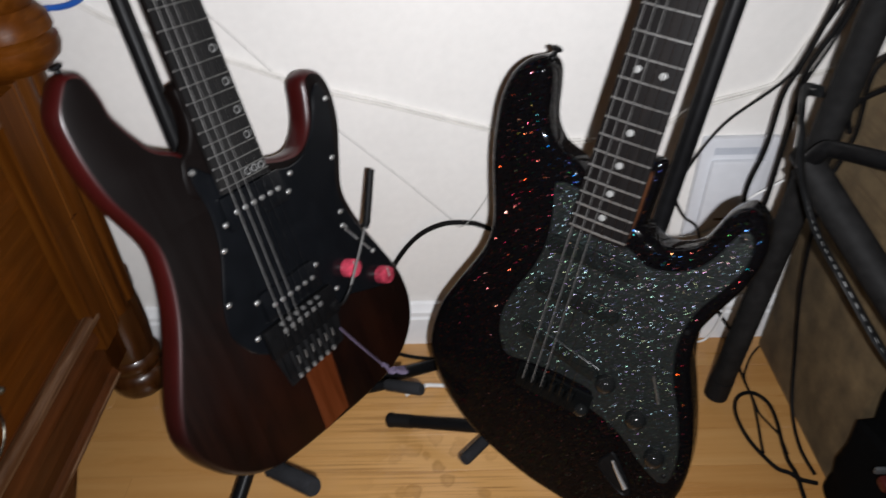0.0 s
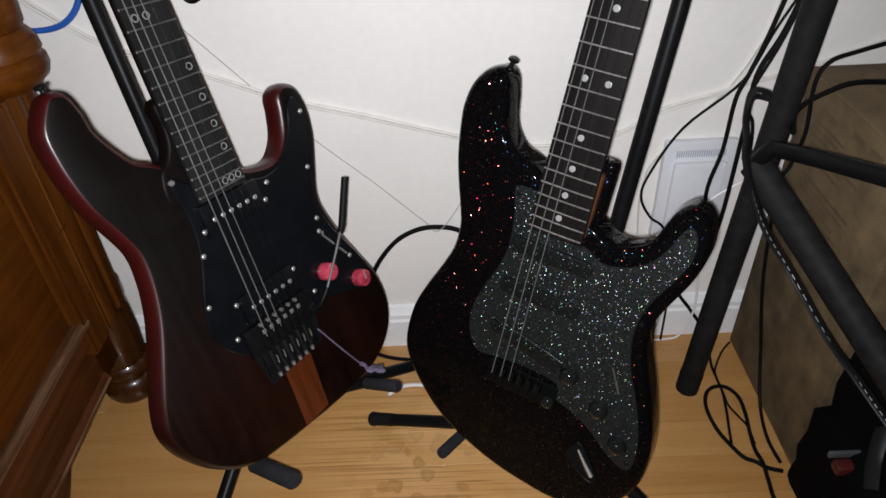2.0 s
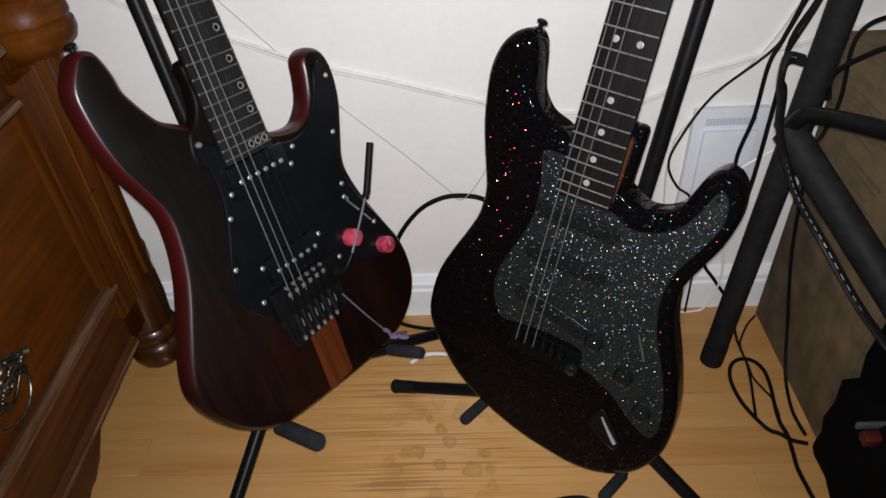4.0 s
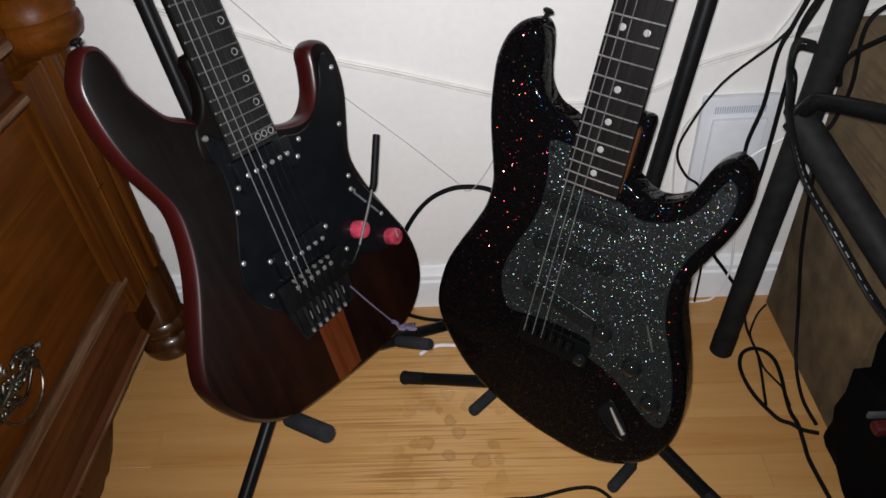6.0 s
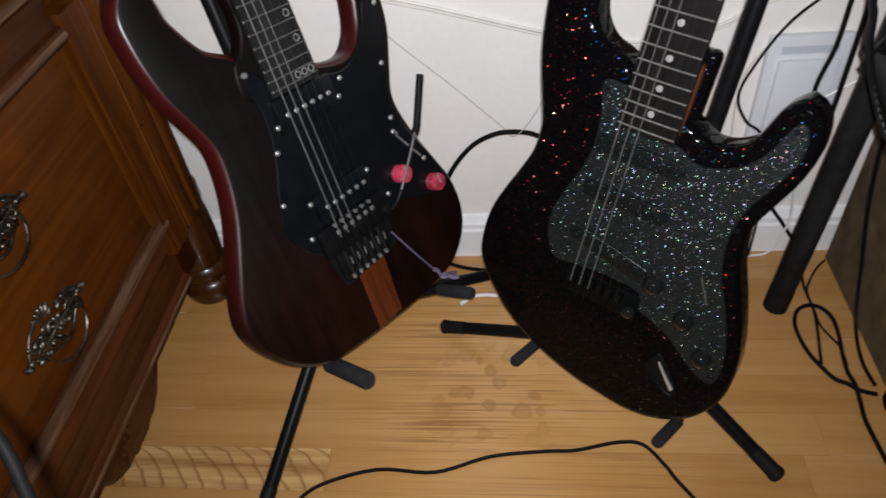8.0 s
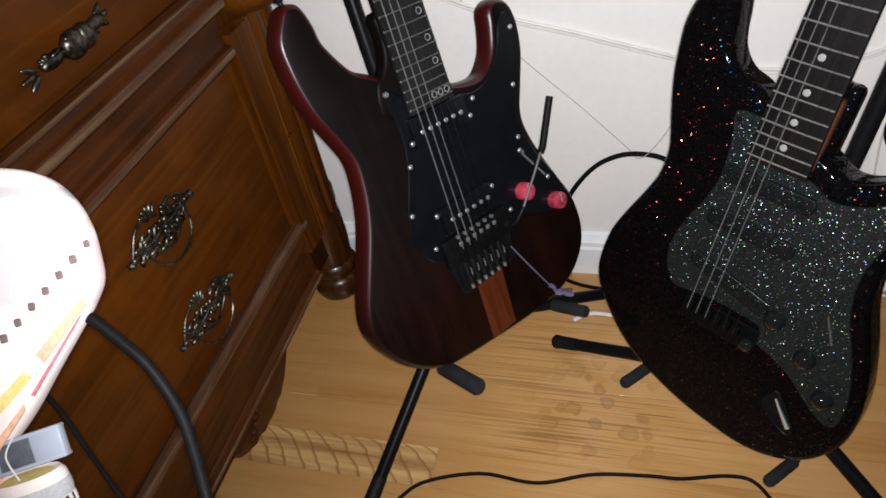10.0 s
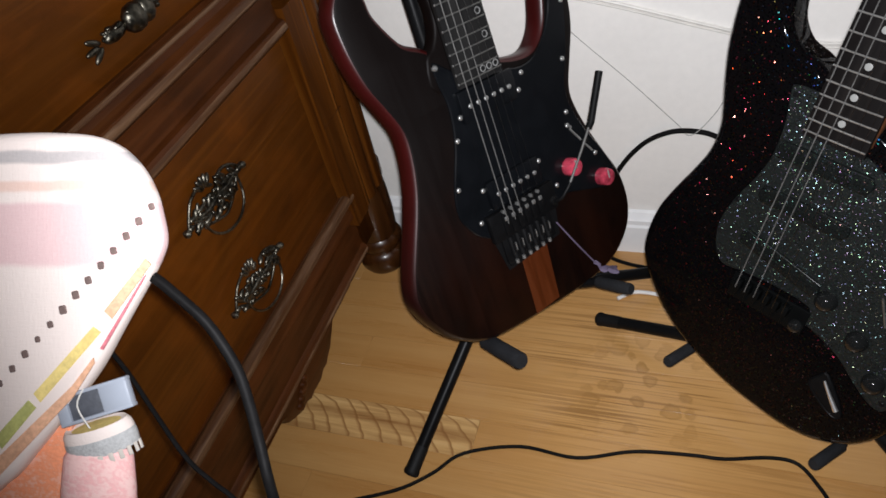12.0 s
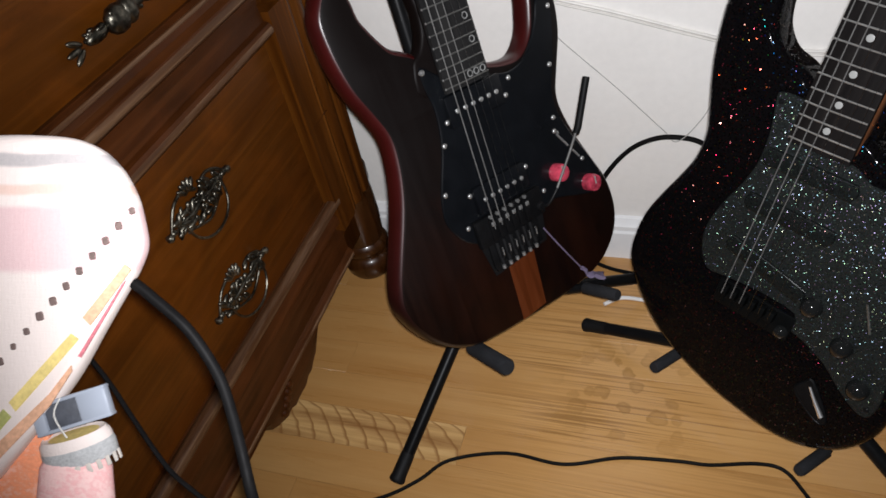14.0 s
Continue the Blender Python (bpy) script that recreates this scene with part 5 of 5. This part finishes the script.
    part("band", here(lathe([(0.0176, -0.003), (0.0180, -0.005), (0.0180, -0.0075), (0.0176, -0.0115)], 24, m=pm)), M_GREYBAND, pouch, "grey woven band")
    for k in range(12):
        a = math.pi * (1.02 + 0.96 * k / 11)
        t = box((-0.0012, -0.0004, -0.0155), (0.0012, 0.0004, -0.0105), 0.0002, seg=1)
        t.transform(pm @ Matrix.Translation((0.0183 * math.cos(a), 0.0183 * math.sin(a), 0)) @ Matrix.Rotation(a + math.pi / 2, 4, "Z"))
        part("tassel", here(t), M_THREAD_PALE, pouch)


woven_bag()


# ---- cables and cords ----
def cord(name, points, r, mat, label, category="cable", sides=8, steps=6, flat=1.0):
    return solid(name, tube(points, r, sides, steps, flat=flat), mat, label, category)


cord("thick_cable", [(-0.34, -0.70, 0.58), (-0.30, -0.66, 0.597), (-0.2606, -0.644, 0.5912), (-0.2455, -0.6446, 0.5837), (-0.2329, -0.6479, 0.5746), (-0.2187, -0.6527, 0.5634), (-0.2085, -0.659, 0.5514), (-0.2005, -0.6663, 0.5401), (-0.194, -0.6765, 0.5273),
     (-0.188, -0.6874, 0.515), (-0.1784, -0.7057, 0.4938), (-0.175, -0.735, 0.40), (-0.19, -0.77, 0.2), (-0.24, -0.80, 0.03), (-0.30, -0.82, 0.006), (-0.36, -0.72, 0.006)], 0.0028, M_CABLE, "thick black cable hanging down from the bag", sides=12)
cord("black_cord", [(-0.40, -0.68, 0.56), (-0.36, -0.636, 0.53), (-0.3395, -0.6381, 0.5167), (-0.3255, -0.6427, 0.5058), (-0.3111, -0.6508, 0.4913), (-0.2964, -0.6614, 0.4743), (-0.2745, -0.6761, 0.4501), (-0.257, -0.6821, 0.4362), (-0.2431, -0.6859, 0.426),
     (-0.21, -0.70, 0.39), (-0.19, -0.74, 0.2), (-0.22, -0.78, 0.02), (-0.28, -0.8, 0.004)], 0.0015, M_CABLE, "thin black cord hanging down from the bag")
cord("floor_cable", [(-0.385, -0.508, 0.003), (-0.3164, -0.4761, 0.003), (-0.277, -0.4446, 0.003), (-0.2452, -0.4101, 0.003), (-0.1755, -0.3867, 0.003), (-0.1028, -0.3885, 0.003),
     (-0.0365, -0.3668, 0.003), (0.0294, -0.3586, 0.003), (0.0679, -0.3564, 0.003), (0.1179, -0.345, 0.003), (0.1481, -0.3479, 0.003), (0.1703, -0.3755, 0.003),
     (0.185, -0.40, 0.003), (0.24, -0.47, 0.003), (0.32, -0.52, 0.003)], 0.0024, M_CABLE, "thin black cable snaking over the floor")
cord("wall_cable", [(-0.13, -0.02, 0.02), (-0.12, -0.012, 0.09), (-0.0965, -0.008, 0.1561), (-0.0641, -0.008, 0.2036), (-0.0307, -0.008, 0.2251), (0.0011, -0.008, 0.2288), (0.0327, -0.008, 0.2201), (0.07, -0.012, 0.19), (0.1, -0.02, 0.1), (0.11, -0.03, 0.006)], 0.0036, M_CABLE, "black cable arching against the white wall")
cord("low_cable", [(-0.16, -0.03, 0.03), (-0.12, -0.035, 0.012), (-0.085, -0.045, 0.005), (-0.04, -0.052, 0.004), (0.02, -0.055, 0.004), (0.08, -0.05, 0.004)], 0.0030, M_CABLE, "black cable on the floor along the baseboard")
cord("white_cable", [(-0.085, -0.12, 0.004), (-0.062, -0.104, 0.004), (-0.03, -0.104, 0.004), (0.0, -0.112, 0.004), (0.06, -0.10, 0.004)], 0.003, M_WHITE, "white cord on the floor under the stand")
cord("clear_cord", [(-0.47, -0.005, 0.585), (-0.4587, -0.005, 0.5734), (-0.3838, -0.005, 0.5152), (-0.2942, -0.005, 0.4801), (-0.1802, -0.005, 0.4348), (-0.0851, -0.005, 0.4075), (0.0138, -0.005, 0.3774), (0.09, -0.005, 0.357), (0.17, -0.005, 0.352), (0.2456, -0.005, 0.3680), (0.2873, -0.005, 0.3950), (0.3494, -0.005, 0.4133), (0.3936, -0.005, 0.4274), (0.4312, -0.005, 0.4372), (0.5035, -0.005, 0.4589), (0.62, -0.005, 0.50)], 0.0021, M_CLEAR, "pale translucent cord strung along the wall")
cord("clear_cord", [(-0.47, -0.004, 0.575), (-0.3838, -0.004, 0.510), (-0.2942, -0.004, 0.476), (-0.1802, -0.004, 0.429), (-0.0851, -0.004, 0.402), (0.0138, -0.004, 0.3724), (0.1, -0.004, 0.350), (0.17, -0.004, 0.347), (0.2456, -0.004, 0.3635), (0.2873, -0.004, 0.389), (0.3494, -0.004, 0.4085), (0.3936, -0.004, 0.4255), (0.4312, -0.004, 0.4330), (0.5035, -0.004, 0.455), (0.62, -0.004, 0.496)], 0.0016, M_CLEAR, "pale translucent cord strung along the wall")
cord("clear_cord", [(0.292, -0.003, 0.17), (0.284, -0.003, 0.25), (0.2866, -0.003, 0.2929), (0.2910, -0.003, 0.3118), (0.3195, -0.003, 0.3563), (0.3479, -0.003, 0.3904), (0.3697, -0.003, 0.4156), (0.3864, -0.003, 0.4436), (0.3968, -0.003, 0.4673), (0.4072, -0.003, 0.4999), (0.42, -0.003, 0.60)], 0.0024, M_CLEAR, "pale translucent cord drooping behind a black cable", flat=0.4)
cord("white_thread", [(-0.33, -0.003, 0.575), (-0.2778, -0.003, 0.5177), (-0.208, -0.003, 0.436), (-0.1541, -0.003, 0.3742), (-0.0805, -0.003, 0.3015), (-0.02, -0.006, 0.240), (0.0008, -0.012, 0.2250), (0.03, -0.006, 0.26), (0.045, -0.003, 0.30)], 0.0006, M_THREAD, "thin grey thread tied to the wall cable", "thread")
cord("blue_cable", [(-0.62, -0.006, 0.60), (-0.50, -0.012, 0.545), (-0.45, -0.012, 0.535), (-0.41, -0.012, 0.545), (-0.385, -0.008, 0.58), (-0.37, -0.006, 0.66), (-0.36, -0.006, 0.9)], 0.0036, M_BLUE, "bright blue network cable drooping along the wall")
cord("hanging_cable", [(0.46, -0.02, 0.62), (0.4084, -0.02, 0.5085), (0.3815, -0.02, 0.4384), (0.3194, -0.02, 0.3768), (0.2839, -0.025, 0.3121), (0.2782, -0.026, 0.2768), (0.295, -0.026, 0.2438), (0.3187, -0.03, 0.2188), (0.34, -0.03, 0.12), (0.345, -0.03, 0.006)], 0.0018, M_CABLE, "thin black cable looping past the wall box")
cord("hanging_cable", [(0.40, -0.06, 0.62), (0.3796, -0.06, 0.5113), (0.3675, -0.06, 0.4632), (0.3591, -0.06, 0.4325), (0.3583, -0.06, 0.3656), (0.3504, -0.06, 0.3002), (0.372, -0.05, 0.20), (0.3668, -0.02, 0.1217), (0.3608, -0.02, 0.0964), (0.3814, -0.02, 0.0647), (0.3987, -0.02, 0.0391), (0.425, -0.03, 0.004)], 0.0027, M_CABLE, "black cable hanging in front of the wall box")
cord("hanging_cable", [(0.42, -0.06, 0.62), (0.3962, -0.06, 0.5168), (0.3771, -0.06, 0.4629), (0.3782, -0.06, 0.3955), (0.378, -0.06, 0.2639), (0.3696, -0.06, 0.2174), (0.3624, -0.03, 0.18), (0.352, -0.016, 0.135), (0.33, -0.018, 0.06), (0.32, -0.03, 0.004)], 0.0029, M_CABLE, "black cable hanging in front of the wall box")
cord("hanging_cable", [(0.41, -0.08, 0.62), (0.385, -0.085, 0.52), (0.3636, -0.085, 0.4554), (0.366, -0.085, 0.43), (0.377, -0.085, 0.4032), (0.385, -0.09, 0.3), (0.395, -0.08, 0.2), (0.405, -0.05, 0.08), (0.421, -0.0341, 0.004), (0.4086, -0.0820, 0.004), (0.4071, -0.1106, 0.004), (0.4055, -0.1412, 0.007), (0.4010, -0.1744, 0.004), (0.3944, -0.2039, 0.004), (0.3879, -0.2303, 0.007)], 0.0020, M_CABLE, "black cable hanging beside the keyboard stand")
cord("looped_cable", [(0.52, -0.1, 0.52), (0.4644, -0.1, 0.5048), (0.4342, -0.1, 0.4937), (0.4244, -0.1, 0.4687), (0.4311, -0.1, 0.4072), (0.4249, -0.1, 0.363), (0.416, -0.105, 0.3359), (0.43, -0.11, 0.2), (0.448, -0.13, 0.08), (0.446, -0.17, 0.02), (0.44, -0.22, 0.005), (0.442, -0.262, 0.005)], 0.0025, M_CABLE, "black cable hanging along the carton")
cord("braided_cable", [(0.38, -0.165, 0.445), (0.3968, -0.13, 0.4529), (0.4289, -0.12, 0.4677), (0.4654, -0.12, 0.4778), (0.55, -0.12, 0.47)], 0.0030, M_CABLE, "dark braided cable lying across the carton")
cord("loop_cable", [(0.4402, -0.2754, 0.005), (0.4224, -0.2689, 0.004), (0.4114, -0.2590, 0.004), (0.3990, -0.2525, 0.004), (0.3895, -0.2368, 0.004), (0.3790, -0.2112, 0.004), (0.3745, -0.1837, 0.004),
     (0.3760, -0.1582, 0.004), (0.3856, -0.1373, 0.004), (0.4012, -0.1292, 0.005), (0.4156, -0.1351, 0.007), (0.4262, -0.1514, 0.005), (0.4258, -0.1802, 0.004), (0.4199, -0.2143, 0.004), (0.4160, -0.2421, 0.006),
     (0.4168, -0.2644, 0.009), (0.4159, -0.2901, 0.005), (0.4138, -0.3106, 0.004), (0.4151, -0.3344, 0.004), (0.4169, -0.3557, 0.004), (0.425, -0.45, 0.004)], 0.0028, M_CABLE, "black cable lying in a loop on the floor beside the carton")
cord("thin_floor_cable", [(0.452, -0.040, 0.004), (0.4342, -0.0580, 0.004), (0.4178, -0.0824, 0.004), (0.4073, -0.1050, 0.006), (0.4048, -0.1433, 0.010), (0.4075, -0.1643, 0.004), (0.4148, -0.1849, 0.004), (0.4185, -0.2065, 0.009), (0.417, -0.235, 0.010)], 0.0016, M_CABLE, "thin black cable crossing the looped cable")
cord("white_cable", [(0.30, -0.03, 0.006), (0.3504, -0.03, 0.006), (0.3738, -0.03, 0.0153), (0.3863, -0.03, 0.0635), (0.3837, -0.03, 0.1095), (0.375, -0.025, 0.17)], 0.0016, M_WHITE, "thin white cord drooping over the baseboard")
cord("white_cable", [(0.28, -0.012, 0.205), (0.30, -0.016, 0.2), (0.34, -0.026, 0.222), (0.37, -0.03, 0.27), (0.41, -0.03, 0.30)], 0.0016, M_WHITE, "thin white cord hanging at the wall box")


def stitched_strap():
    pts = [(0.372, -0.112, 0.462), (0.350, -0.118, 0.468), (0.3215, -0.175, 0.470), (0.3160, -0.198, 0.4600), (0.3165, -0.205, 0.4422), (0.3298, -0.21, 0.4052), (0.3479, -0.225, 0.3656), (0.376, -0.25, 0.3243), (0.3952, -0.31, 0.2917), (0.4066, -0.36, 0.2797), (0.4228, -0.4, 0.2613), (0.4471, -0.45, 0.2357), (0.47, -0.455, 0.17)]
    s = thing("stitched_strap", "black strap with white stitching slung over the keyboard stand", "strap")
    part("band", tube(pts, 0.0068, 12, 8, flat=0.42), M_STRAP, s)
    sp = spline(pts, 12)
    for k in range(6, len(sp) - 6, 2):
        a, b = sp[k], sp[k] + (sp[k + 1] - sp[k]) * 1.1
        off = Vector((-0.45, -0.77, 0.46)) * 0.0046
        part("stitch", tube([a + off, b + off], 0.00065, 5, 1, False), M_RING, s)


stitched_strap()
cord("hanging_loop", [(-0.272, -0.012, 0.80), (-0.268, -0.02, 0.62), (-0.2647, -0.03, 0.5835), (-0.2639, -0.03, 0.5726), (-0.2568, -0.03, 0.5669), (-0.2463, -0.03, 0.572), (-0.2406, -0.03, 0.5826), (-0.238, -0.02, 0.62), (-0.236, -0.012, 0.80)], 0.0038, M_CABLE, "loop of black cable hanging on the wall")

# ---- strip flooring, the strips of the near floor one by one ----
rnd = random.Random(11)
meshes = {}
for row in range(-1, 21):
    y1 = -0.015 - 0.057 * row
    y0 = max(y1 - 0.0568, -1.3)
    y1 = min(y1, -0.001)
    x = -1.2 - rnd.uniform(0, 0.4)
    cuts = [x]
    while x < 1.4:
        x += rnd.choice((0.45, 0.6, 0.75, 0.9))
        cuts.append(x)
    if 0 < row < 10:
        cuts = [-1.3 - 0.05 * (row % 3), -0.44 - 0.07 * (row * 5 % 4), 0.36 + 0.06 * (row * 3 % 5), 1.05, 1.6]
    if row == 6:
        cuts = [-1.3, -0.62, -0.237, 0.33, 1.0, 1.6]
    for a, b in zip(cuts, cuts[1:]):
        bold = row == 6 and b == -0.237
        key = (round(b - a, 4), round(y1 - y0, 4), bold)
        if key not in meshes:
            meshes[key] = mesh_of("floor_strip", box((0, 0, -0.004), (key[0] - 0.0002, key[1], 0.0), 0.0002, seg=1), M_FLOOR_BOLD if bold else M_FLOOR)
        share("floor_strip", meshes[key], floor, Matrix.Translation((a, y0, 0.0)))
